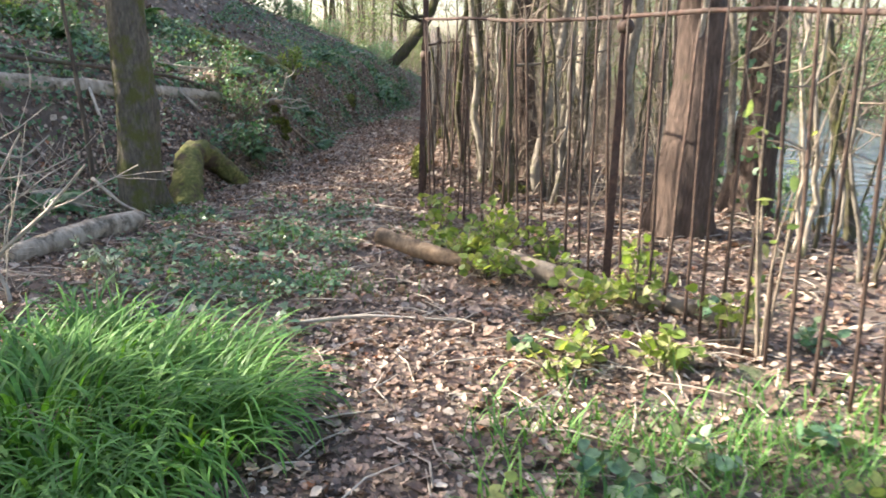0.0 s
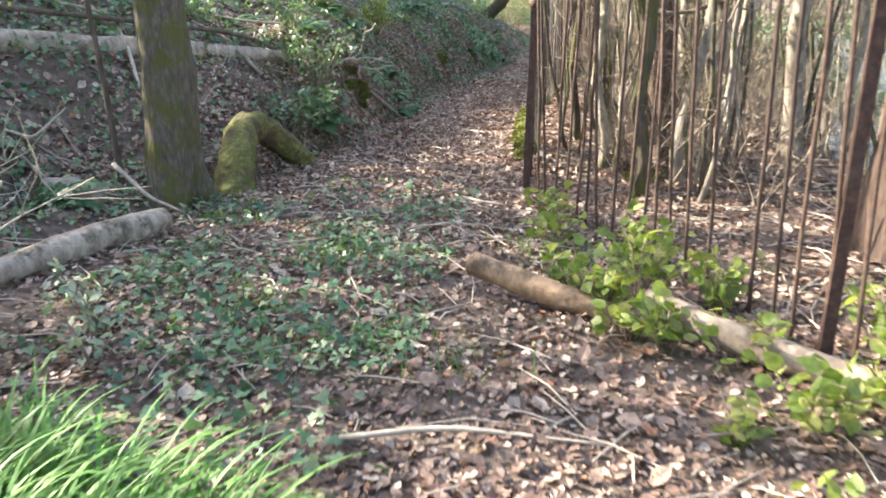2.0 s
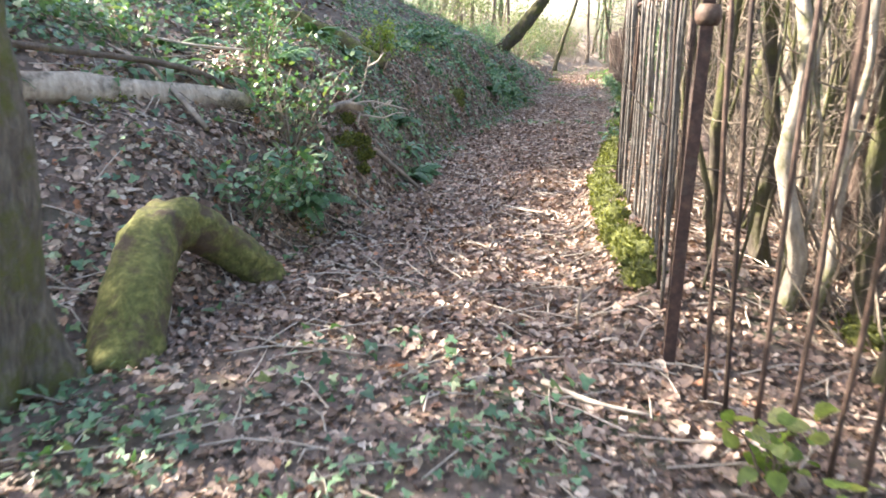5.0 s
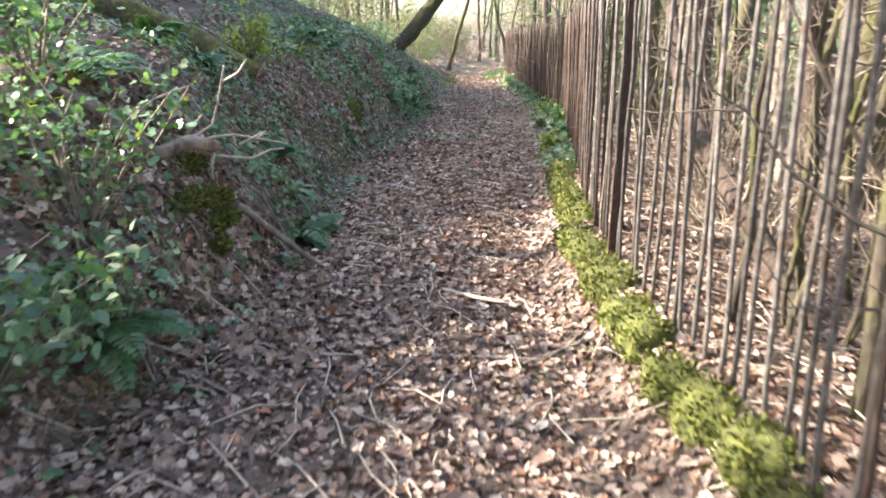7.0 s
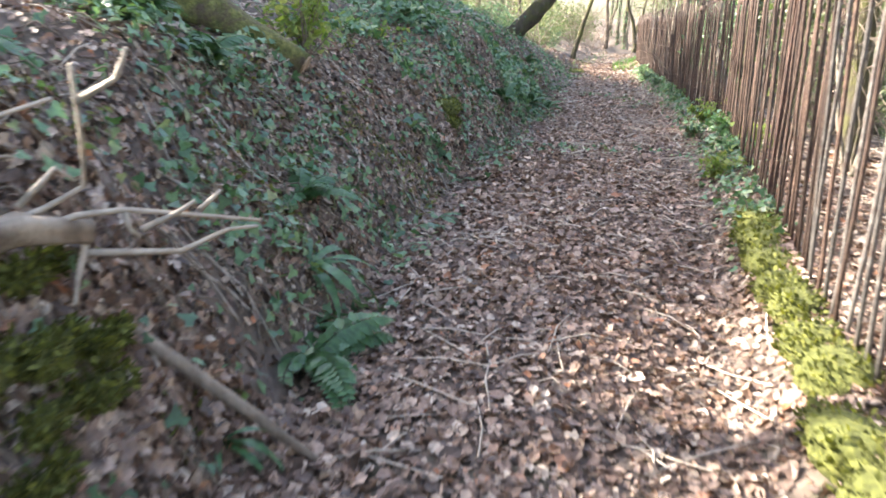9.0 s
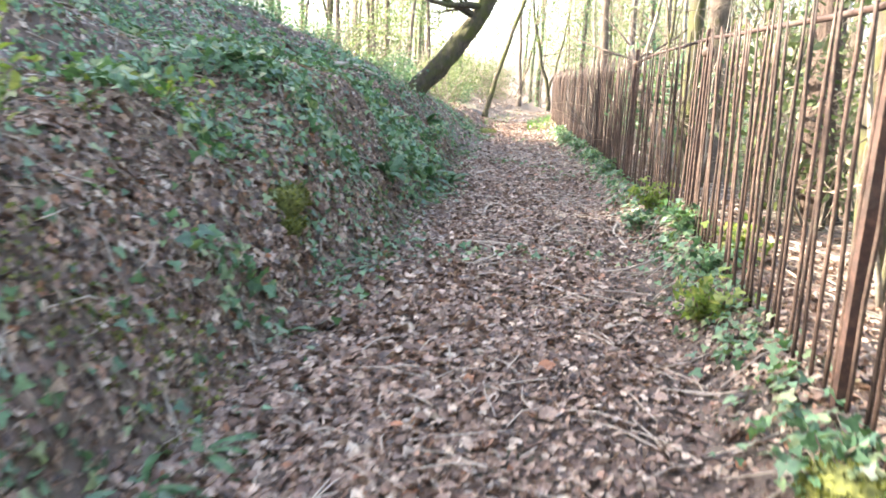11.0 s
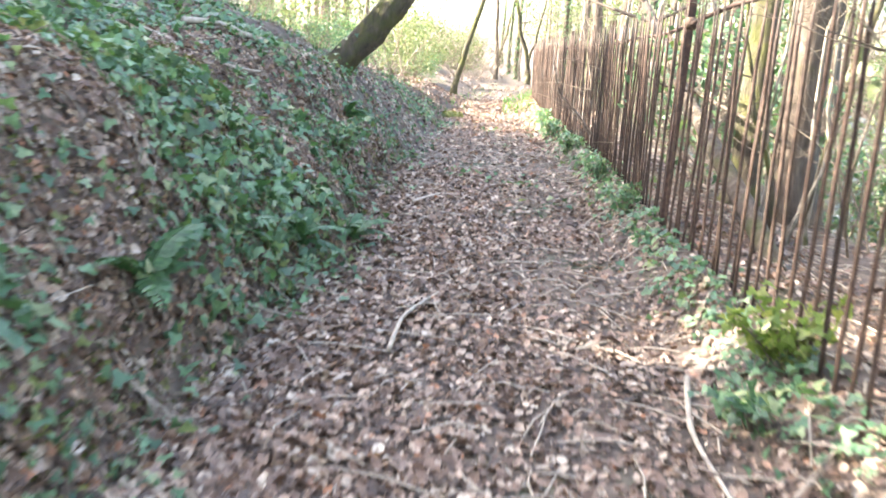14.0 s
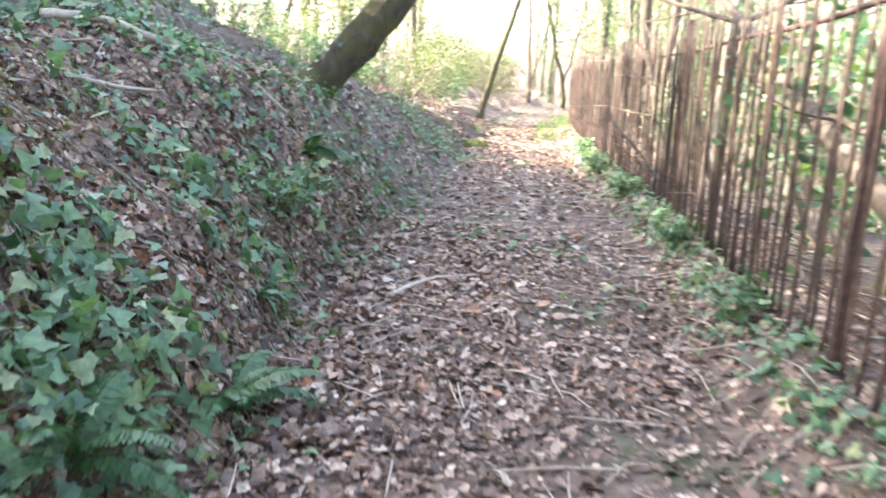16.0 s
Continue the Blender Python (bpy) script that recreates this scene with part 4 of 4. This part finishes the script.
leafy("ivy_shrub", "low dark green ivy bush at the foot of the railing", "shrub", (1.08, 21.0), 0.3, 0.34, 12, 220, (0.05, 0.09), M_IVY, IVY, 157)
# clumps 0 to 2 take the brighter leaf colour as painted sun
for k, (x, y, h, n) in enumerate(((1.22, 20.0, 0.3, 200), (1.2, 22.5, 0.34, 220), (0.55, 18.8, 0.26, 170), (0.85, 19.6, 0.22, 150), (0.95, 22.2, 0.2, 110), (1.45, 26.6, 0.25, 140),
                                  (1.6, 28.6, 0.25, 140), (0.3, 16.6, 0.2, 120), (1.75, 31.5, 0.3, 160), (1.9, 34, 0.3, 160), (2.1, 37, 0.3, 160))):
    leafy("ivy_clump", "clump of green ivy catching sun at the railing's foot", "ivy", (x, y), h, 0.3, 10, n, (0.05, 0.09), M_FRESHSUNLIT if k in (0, 1, 2) else M_IVY, IVY, 160 + k)


# ---- ferns ----
def strap_mesh(seed, length=0.4, width=0.045):
    """One tongue-shaped frond, arching."""
    rg = np.random.default_rng(seed)
    t = np.linspace(0, 1, 8)
    a = 0.75 + 1.75 * t ** 1.0
    hx = np.concatenate([[0], np.cumsum(np.sin(a[1:]) * length / 7)])
    vz = np.concatenate([[0], np.cumsum(np.cos(a[1:]) * length / 7)])
    w = width * np.sin(np.pi * np.clip(t * 0.9 + 0.1, 0, 1)) ** 0.6 * 0.5
    wave = 0.006 * np.sin(t * 14 + rg.uniform(0, 6))
    v = np.concatenate([np.column_stack([hx, -w, vz + wave]), np.column_stack([hx, w * 0, vz - 0.006]), np.column_stack([hx, w, vz - wave])])
    f = []
    for s in range(7):
        for q in (0, 8):
            f += [(q + s, q + 8 + s, q + 9 + s), (q + s, q + 9 + s, q + s + 1)]
    g = Geo()
    g.add(v, f)
    return g.mesh("frond", M_FERN)


def feather_mesh(seed, length=0.6, width=0.11):
    """One feathered frond with pinnae on both sides."""
    rg = np.random.default_rng(seed)
    n = 22
    t = np.linspace(0.12, 1, n)
    a = 0.55 + 1.55 * np.linspace(0, 1, n)
    hx, vz = np.cumsum(np.sin(a)) * length / n, np.cumsum(np.cos(a)) * length / n
    g = Geo()
    g.tube(np.column_stack([hx, 0 * hx, vz]), np.linspace(0.004, 0.001, n), 3, cap=False)
    L = width * np.sin(np.pi * np.clip(t * 0.85 + 0.12, 0, 1)) ** 0.8
    for sgn in (-1, 1):
        pos = np.column_stack([hx, 0 * hx, vz])
        ay = unit(np.column_stack([0.35 * np.ones(n), sgn * np.ones(n), -0.25 + rg.normal(size=n) * 0.12]))
        fwd = np.column_stack([np.sin(a), 0 * a, np.cos(a)])
        nor = unit(np.cross(fwd, ay) * sgn)
        g.batch(*OVAL, pos, unit(np.cross(ay, nor)), ay, nor, L)
    return g.mesh("frond", M_FERN)


STRAPS = [strap_mesh(s) for s in range(3)]
FEATHERS = [feather_mesh(s) for s in range(3)]


def fern(x, y, kind, seed, size=1.0, face=None):
    rg = np.random.default_rng(seed)
    strap = kind == "strap"
    f = thing("fern", "hart's-tongue fern with glossy strap fronds on the bank" if strap else "feathery green fern on the bank", "fern", "ferns on the bank", at=on(x, y, -0.01))
    for k in range(9 if strap else 7):
        p = part("frond", (STRAPS if strap else FEATHERS)[k % 3], None, f)
        p.rotation_euler = (rg.normal() * 0.15, rg.normal() * 0.2 + 0.1, rg.uniform(-1.9, 1.9) if face is None else face + rg.uniform(-1.2, 1.2))
        p.scale = (size * rg.uniform(0.7, 1.15),) * 3
    return f


for k, (x, y, kind, s) in enumerate((
        (-2.3, 14.35, "strap", 1.0), (-2.12, 16.62, "strap", 0.9), (-2.4, 14.65, "strap", 1.2), (-2.25, 14.1, "feather", 0.9), (-2.02, 16.95, "strap", 0.9),
        (-1.6, 23.8, "strap", 0.9), (-1.3, 24.7, "strap", 0.7), (-1.34, 24.45, "feather", 0.75), (-1.08, 25.2, "feather", 0.7), (-1.72, 22.6, "feather", 0.8),
        (-4.1, 11.3, "strap", 1.4), (-3.85, 11.6, "strap", 1.4), (-3.6, 11.95, "strap", 1.2), (-3.3, 12.9, "feather", 1.0), (-3.6, 13.6, "feather", 0.9),
        (-2.62, 15.3, "feather", 0.8), (-2.0, 18.4, "strap", 0.8), (-1.85, 20.0, "strap", 0.7), (-3.4, 15.8, "feather", 1.0), (-2.9, 21.0, "feather", 0.8),
        (-1.25, 26.3, "strap", 0.8), (-1.5, 29.0, "feather", 0.8), (-2.2, 27.9, "strap", 0.7), (-2.3, 13.2, "strap", 0.7), (-2.7, 11.35, "feather", 0.9))):
    fern(x, y, kind, 200 + k, s)


# ---- mossy kerb stones and moss cushions ----
def cushion(name, label, category, at, size, material, seed, group="", tufts=260):
    """A rounded stone or cushion with an uneven face, and moss standing on it."""
    rg = np.random.default_rng(seed)
    t = thing(name, label, category, group, at=at)
    t.rotation_euler = (0, 0, rg.uniform(-0.2, 0.2))
    bm = bmesh.new()
    bmesh.ops.create_icosphere(bm, subdivisions=3, radius=1.0)
    off = Vector(rg.uniform(-50, 50, 3))
    for v in bm.verts:
        n = v.co.normalized()
        p = Vector([math.copysign(abs(c) ** 0.72, c) for c in n])
        k = 1 + 0.16 * noise.noise(n * 1.6 + off) + 0.08 * noise.noise(n * 5 + off)
        v.co = Vector((p.x * size[0], p.y * size[1], p.z * size[2])) * k
    bm.normal_update()
    top = [(v.co.copy(), v.normal.copy()) for v in bm.verts if v.co.z > -0.2 * size[2]]
    me = bpy.data.meshes.new("stone")
    bm.to_mesh(me)
    bm.free()
    me.polygons.foreach_set("use_smooth", np.ones(len(me.polygons), bool))
    me.materials.append(material)
    part("stone", me, None, t)
    if tufts:
        idx = rg.integers(len(top), size=tufts)
        pos = np.array([top[q][0] for q in idx]) + rg.normal(size=(tufts, 3)) * 0.012
        nor = np.array([top[q][1] for q in idx])
        ay = unit(nor + rg.normal(size=(tufts, 3)) * 0.5)
        ax = unit(np.cross(ay, rg.normal(size=(tufts, 3))))
        g = Geo()
        g.batch(*OVAL, pos, ax, ay, np.cross(ax, ay), rg.uniform(0.015, 0.04, tufts))
        tagged(part("moss", g, M_MOSSLEAF, t, "tufts of bright moss"), kind="stuff")
    return t


M_MOSSLEAF = leaf_material("moss_tuft", [(0.0, (0.045, 0.055, 0.012)), (0.6, (0.11, 0.13, 0.03)), (1.0, (0.22, 0.24, 0.06))], 0.35, 0.8)
yk, k = 9.8, 0
rk = random.Random(8)
while yk < 16.2:
    ln = rk.uniform(0.13, 0.21)
    xk = float(fence_x(yk + ln)) - 0.13 + rk.uniform(-0.04, 0.03)
    cushion("kerb_stone", "rough kerb stone covered with bright yellow-green moss", "stone", (xk, yk + ln, lz(xk, yk + ln) - 0.01),
            (rk.uniform(0.1, 0.15), ln, rk.uniform(0.08, 0.14)), M_MOSS, 300 + k, "mossy kerb stones", 420)
    yk += 2 * ln + rk.uniform(0.0, 0.14)
    k += 1
for k, (x, y, a, b, c) in enumerate(((-2.66, 12.55, 0.09, 0.15, 0.06), (-2.62, 12.77, 0.1, 0.14, 0.06), (-2.57, 12.95, 0.08, 0.12, 0.05), (-2.55, 12.64, 0.08, 0.14, 0.05), (-2.52, 12.85, 0.08, 0.12, 0.05), (-2.72, 12.9, 0.07, 0.13, 0.05), (-2.48, 12.5, 0.06, 0.1, 0.04), (0.12, 39.0, 0.28, 0.34, 0.22),
                                     (-2.27, 19.75, 0.17, 0.26, 0.12), (-2.2, 19.5, 0.12, 0.16, 0.08), (-1.62, 20.6, 0.09, 0.15, 0.06), (-5.0, 7.2, 0.25, 0.35, 0.12), (0.85, 9.45, 0.16, 0.18, 0.1))):
    cushion("moss_cushion", "soft cushion of green moss on the bank", "moss", on(x, y, -0.35 * c), (a, b, c), M_MOSS, 340 + k, "", 700)

# small twigs among the leaves
rg = np.random.default_rng(91)
g = Geo()
x, y = points(rg, 3400, -4.5, 3.5, 1, 34, lambda x, y: np.full(len(x), 0.85))
for px, py in zip(x, y):
    a, L = rg.uniform(0, 3.14), rg.uniform(0.06, 0.28)
    dx, dy = math.cos(a) * L, math.sin(a) * L
    g.tube([(px - dx, py - dy, lz(px - dx, py - dy, 0.02)), (px + rg.normal() * 0.02, py + rg.normal() * 0.02, lz(px, py, 0.04)), (px + dx, py + dy, lz(px + dx, py + dy, 0.02))],
           [0.005, 0.005, 0.003], 4, cap=False)
tagged(part("twig_litter", g, M_PALETWIG), "small dry pale twigs scattered over the leaves", "twigs", kind="stuff")


# ---- the woods around ----
def shrub(label, seed, h, r, stems, leaves, material, name="shrub", bark=None):
    rg = np.random.default_rng(seed)
    t = thing(name, label, "shrub", at=(0, 0, 0))
    for s in range(stems):
        a = rg.uniform(0, 6.28)
        g = Geo()
        limb(g, rg, (rg.normal() * 0.15, rg.normal() * 0.15, -0.1), (math.cos(a) * 0.6, math.sin(a) * 0.6, 1.0), h * rg.uniform(0.6, 1.1), 0.02, 2, 4)
        part("stem", g, bark or M_TWIG, t)
    if leaves:
        c = unit(rg.normal(size=(leaves, 3))) * rg.uniform(0.25, 1.0, leaves)[:, None] ** 0.6 * (r, r, h * 0.5) + (0, 0, h * 0.55)
        c = c + 0.22 * np.sin(c[:, [1, 2, 0]] * 5.3)
        nor = unit(rg.normal(size=(leaves, 3)) + (0, 0, 0.4))
        ax = unit(np.cross(nor, rg.normal(size=(leaves, 3))))
        g = Geo()
        g.batch(*OVAL, c, ax, np.cross(nor, ax), nor, rg.uniform(0.07, 0.15, leaves))
        tagged(part("foliage", g, material, t), kind="stuff")
    return t


protos = [tree("tall bare tree with brown bark", (4.4, 12.5), 14, 0.17, (0.02, 0.02), 21, 10),
          tree("slender bare tree with mossy bark", (2.6, 13.6), 12, 0.09, (0.05, -0.02), 22, 8, M_SUNLITBARK, low=0.25, wob=0.09),
          tree("tall tree wrapped in ivy", (3.4, 19.5), 13, 0.15, (-0.03, 0.02), 23, 9, ivy=1500),
          tree("young tree with sparse yellow-green leaves", (4.0, 24.5), 10, 0.09, (0.03, 0.03), 24, 9, fresh_leaves=2200, low=0.25),
          tree("crooked bare tree with mossy bark", (2.3, 17.4), 10, 0.11, (0.12, 0.1), 25, 9, M_MOSSBARK, low=0.25, wob=0.1)]
shrubs = [shrub("bare brown twiggy thicket of thin stems", 31, 2.6, 1.2, 7, 0, M_FRESHSUNLIT), shrub("shrub with yellow-green leaves in the sun", 32, 2.4, 1.3, 5, 1300, M_FAR),
          shrub("dark green evergreen woodland shrub", 33, 2.2, 1.2, 5, 1300, M_IVY)]
spots = ((2.6, 31.0), (2.9, 22.6), (3.0, 28.4))
for s, (x, y) in zip(shrubs, spots):
    s.location = on(x, y)
rw = random.Random(4)


def plant(proto, x, y, smin, smax):
    s = rw.uniform(smin, smax)
    copy_thing(proto, pose(x, y, lz(x, y) - 0.05, 0, 0, rw.uniform(0, 360)) @ Matrix.Diagonal((s, s, s, 1)))


T, S = protos, shrubs


def grove(n, ys, offset, base, pick, smin, smax, gap, taken=[]):
    """Plants n trees at least gap apart, offset from the fence line or the bank's foot."""
    done = tries = 0
    while done < n and tries < n * 40:
        tries += 1
        y = rw.uniform(*ys)
        x = float(base(y)) + rw.uniform(*offset)
        if y > 46 and pick[0] in T and -0.05 * (y - 22) < x < 0.075 * (y - 22):
            continue
        if any((x - a) ** 2 + (y - b) ** 2 < gap * gap for a, b in taken):
            continue
        taken.append((x, y))
        plant(rw.choice(pick), x, y, smin, smax)
        done += 1


grove(16, (9.8, 46), (1.3, 3.8), fence_x, [T[0], T[1], T[1], T[4], T[2]], 0.7, 1.1, 1.3)
grove(26, (6, 46), (1.0, 4.0), fence_x, [T[1], T[4]], 0.35, 0.6, 0.7)
grove(46, (-5, 75), (16.5, 38), fence_x, [T[0], T[2], T[2], T[3], T[3], T[4]], 0.8, 1.25, 2.0)
grove(40, (6, 70), (15.5, 28), fence_x, [S[0], S[1], S[1], S[2]], 0.9, 1.7, 1.4)
grove(12, (21, 46), (1.4, 4.2), fence_x, [S[0], S[0], S[1], S[2]], 0.45, 0.8, 1.0)
grove(22, (8, 30), (1.2, 4.4), fence_x, [S[0]], 0.3, 0.6, 0.9)
grove(12, (23, 42), (2.4, 5.2), fence_x, [S[1], S[2], S[0]], 0.7, 1.1, 1.2)
grove(16, (19, 42), (1.8, 5.0), fence_x, [S[0]], 0.7, 1.15, 0.9)
grove(9, (22, 44), (3.6, 5.4), fence_x, [S[0], S[2]], 0.7, 1.0, 1.0)
grove(16, (7, 30), (4.3, 6.0), fence_x, [S[0], S[0], S[2]], 0.4, 0.7, 0.9)
grove(12, (17.5, 48), (-20, -4.2), foot, [T[0], T[0], T[1], T[2], T[4]], 0.8, 1.2, 2.0)
grove(5, (9.5, 17), (-20, -5.0), foot, [T[1], T[1], T[0]], 0.8, 1.1, 2.6)
grove(8, (-6, 8), (-16, -6.0), foot, [T[0], T[2], T[4]], 0.8, 1.1, 2.0)
# evergreens added up the bank, mostly out of view, to shade path and railing
for x, y, s in ((-10.5, 7.4, 1.9), (-11.8, 9.0, 2.1), (-10.8, 2.7, 2.4), (-9.6, 1.4, 2.7), (-11.4, 0.2, 2.2),
                (-14.0, 23.5, 0.9), (-14.3, 24.6, 0.95), (-13.4, 27.4, 1.8), (-14.2, 28.0, 1.9), (-13.0, 29.8, 1.8), (-13.8, 31.6, 1.9),
                (-11.5, 25.6, 0.8), (-11.8, 27.3, 1.7), (-11.6, 29.0, 1.7), (-11.9, 30.7, 1.7), (-12.8, 33.4, 1.8), (-13.2, 35.2, 1.9), (-12.2, 37.0, 1.8)):
    plant(S[2], x, y, s, s)
plant(S[2], -10.9, 10.9, 1.5, 1.5)
plant(S[2], -12.6, 19.4, 1.3, 1.3)
plant(S[2], -12.3, 17.3, 0.75, 0.75)
# ivy-clad trees added behind the crest to carry the shade past the railing
for x, y in ((-14.4, 25.5), (-15.2, 28.2), (-14.0, 30.8), (-15.0, 33.4), (-14.2, 36.2)):
    plant(T[2], x, y, 0.9, 1.1)
# more evergreens added to shade the far end of the path
for x, y in ((-12.5, 38.8), (-12.8, 40.5), (-12.4, 42.3)):
    plant(S[2], x, y, 1.8, 1.8)
plant(S[2], -11.3, 12.3, 0.9, 0.9)
# bare trees added to dapple the sun on the path
plant(T[4], -9.0, 17.6, 1.0, 1.0)
plant(T[0], -10.5, 15.4, 0.9, 0.9)
grove(10, (12, 48), (-10, -3.8), foot, [S[0], S[0], S[2]], 0.5, 0.9, 1.6)
grove(44, (50, 105), (-16, 1), foot, [T[0], T[1], T[2], T[3], T[4]], 0.8, 1.3, 2.2)
grove(26, (49, 90), (-9, -0.8), foot, [S[0], S[0], S[1]], 0.8, 1.6, 1.5)
grove(40, (48, 105), (0.6, 14), fence_x, [T[0], T[2], T[3], T[3], T[4]], 0.8, 1.3, 2.2)
grove(22, (48, 90), (0.6, 12), fence_x, [S[0], S[0], S[1]], 0.8, 1.6, 1.6)
grove(14, (-25, -4), (-10, 10), fence_x, [T[0], T[1], T[2]], 0.8, 1.2, 3.0)
bare = shrub("bare shrub with pale crooked twigs beside the grass", 36, 1.35, 1.0, 7, 0, M_FRESHSUNLIT, bark=M_PALETWIG)
bare.location = on(-3.25, 4.75)


# ---- hazel clumps behind the railing ----
def hazel(x, y, seed, stems, h, pale):
    """A clump of kinked thin stems from one stool."""
    rg = np.random.default_rng(seed)
    t = thing("hazel_clump", "clump of thin crooked hazel stems behind the railing", "shrub", "hazel clumps", at=on(x, y))
    twigs = Geo()
    for s in range(stems):
        g = Geo()
        a, spread_ = rg.uniform(0, 6.28), rg.uniform(0.02, 0.2)
        z = np.linspace(-0.1, h * rg.uniform(0.7, 1.1), 12)
        kink = np.cumsum(rg.normal(size=(12, 2)) * 0.032, axis=0)
        base = rg.normal(size=2) * 0.14
        r = rg.uniform(0.01, 0.028)
        line = np.column_stack([base[0] + math.cos(a) * spread_ * z + kink[:, 0], base[1] + math.sin(a) * spread_ * z + kink[:, 1], z])
        g.tube(line, np.linspace(r, r * 0.35, 12), 6, rough=0.08, rng=rg)
        for q in range(5):
            k = rg.integers(3, 11)
            limb(twigs, rg, line[k], rg.normal(size=3) + (0, 0, 0.5), rg.uniform(0.4, 1.0), r * 0.4, 1, 3)
        part("stem", g, M_SUNLITBARK if rg.uniform() < pale else M_MOSSBARK, t)
    tagged(part("side_growth", twigs, M_TWIG, t, "fine bare side twigs"), kind="stuff")
    return t


for k, (x, y, n, h) in enumerate(((0.35, 9.7, 7, 3.6), (0.75, 10.3, 6, 3.4), (0.55, 11.4, 6, 3.2), (1.25, 8.9, 5, 3.5), (1.7, 9.8, 6, 3.6), (2.6, 10.6, 6, 3.8), (1.3, 11.8, 6, 3.4),
                                  (3.0, 6.6, 5, 2.8), (3.7, 7.5, 6, 2.6), (4.3, 8.6, 6, 2.8), (3.3, 5.6, 4, 2.4), (2.1, 13.2, 6, 3.4), (3.4, 12.2, 5, 3.4), (1.6, 15.4, 5, 3.2), (2.6, 8.9, 4, 3.0), (1.9, 19.2, 5, 3.2), (2.3, 22.4, 6, 3.3), (2.6, 25.6, 6, 3.3))):
    hazel(x, y, 500 + k, n, h, 0.4)

# ---- undergrowth on the wooded bank ----
ru = random.Random(12)
for k in range(14):
    x, y = ru.uniform(-8.2, -4.2), ru.uniform(6.8, 14.5)
    leafy("bank_bramble", "sprawling dark green bramble on the wooded bank", "shrub", (x, y), ru.uniform(0.3, 0.6), ru.uniform(0.4, 0.7), 9, 170, (0.05, 0.1), M_FRESHSUNLIT if k % 5 == 0 else M_IVY, OVAL, 600 + k)
for k in range(18):
    fern(ru.uniform(-7.5, -3.6), ru.uniform(7.5, 15.5), "feather" if k % 3 else "strap", 640 + k, ru.uniform(0.8, 1.3))
for k in range(12):
    x, y, a, ln = ru.uniform(-7.0, -3.7), ru.uniform(6.0, 13.0), ru.uniform(0, 6.28), ru.uniform(0.3, 0.8)
    pts = [on(x - math.cos(a) * ln, y - math.sin(a) * ln, 0.06), on(x, y, 0.12), on(x + math.cos(a) * ln, y + math.sin(a) * ln, 0.05)]
    r = ru.uniform(0.012, 0.026)
    swept("stick", "dead stick lying in the undergrowth of the bank", "stick", pts, [r, r * 0.8, r * 0.4], M_DEADWOOD if k % 2 else M_PALETWIG, 6, 0.1, 670 + k)
grove(9, (7, 14), (-6.5, -1.6), foot, [S[0]], 0.3, 0.5, 0.9)
# evergreen belt added along the top of the bank to shade path and bars
for k in range(11):
    for x, s in ((-9.4, 0.82), (-11.2, 0.92)):
        plant(S[2], x + ru.uniform(-0.4, 0.4), 17.4 + k * 0.6 + ru.uniform(-0.2, 0.2), s, s * 1.1)
for k in range(9):
    # first two kept low so sun reaches the ivy at the railing
    s = 0.7 if k < 2 else 1.6
    plant(S[2], -9.0 + ru.uniform(-0.6, 0.6), 23.6 + k * 1.4 + (0.9 if k > 1 else 0) + ru.uniform(-0.3, 0.3), s, s * 1.12)
grove(8, (33, 44), (-8, -2.5), foot, [S[2], S[2], S[0]], 0.5, 0.9, 1.2)
# low growth where the bank falls away, and thicket on the far shore
grove(16, (37, 56), (-9, -0.9), foot, [S[1], S[1], S[0], S[2]], 0.5, 0.95, 1.3)
grove(34, (9, 50), (13.5, 17), fence_x, [S[2], S[2], S[0], S[1]], 1.1, 1.9, 1.1)
grove(12, (9, 17), (0.8, 3.4), fence_x, [S[0]], 0.45, 0.85, 0.7)
grove(16, (50, 90), (3, 15), fence_x, [T[3]], 0.9, 1.25, 1.6)
grove(12, (12, 34), (2.6, 5.5), fence_x, [T[0], T[1], T[4]], 0.6, 1.0, 0.9)
grove(14, (20, 46), (1.2, 3.4), fence_x, [S[0], S[0], S[2]], 0.5, 0.9, 0.8)
# dense evergreens added to shade low grass and the bank above the old log
plant(S[2], -7.6, 1.5, 2.3, 2.3)
plant(S[2], -8.9, 1.8, 2.6, 2.6)
plant(S[2], -6.4, 0.7, 2.0, 2.0)
plant(S[2], -6.6, 14.2, 0.7, 0.7)
plant(S[2], -7.0, 15.2, 0.62, 0.62)
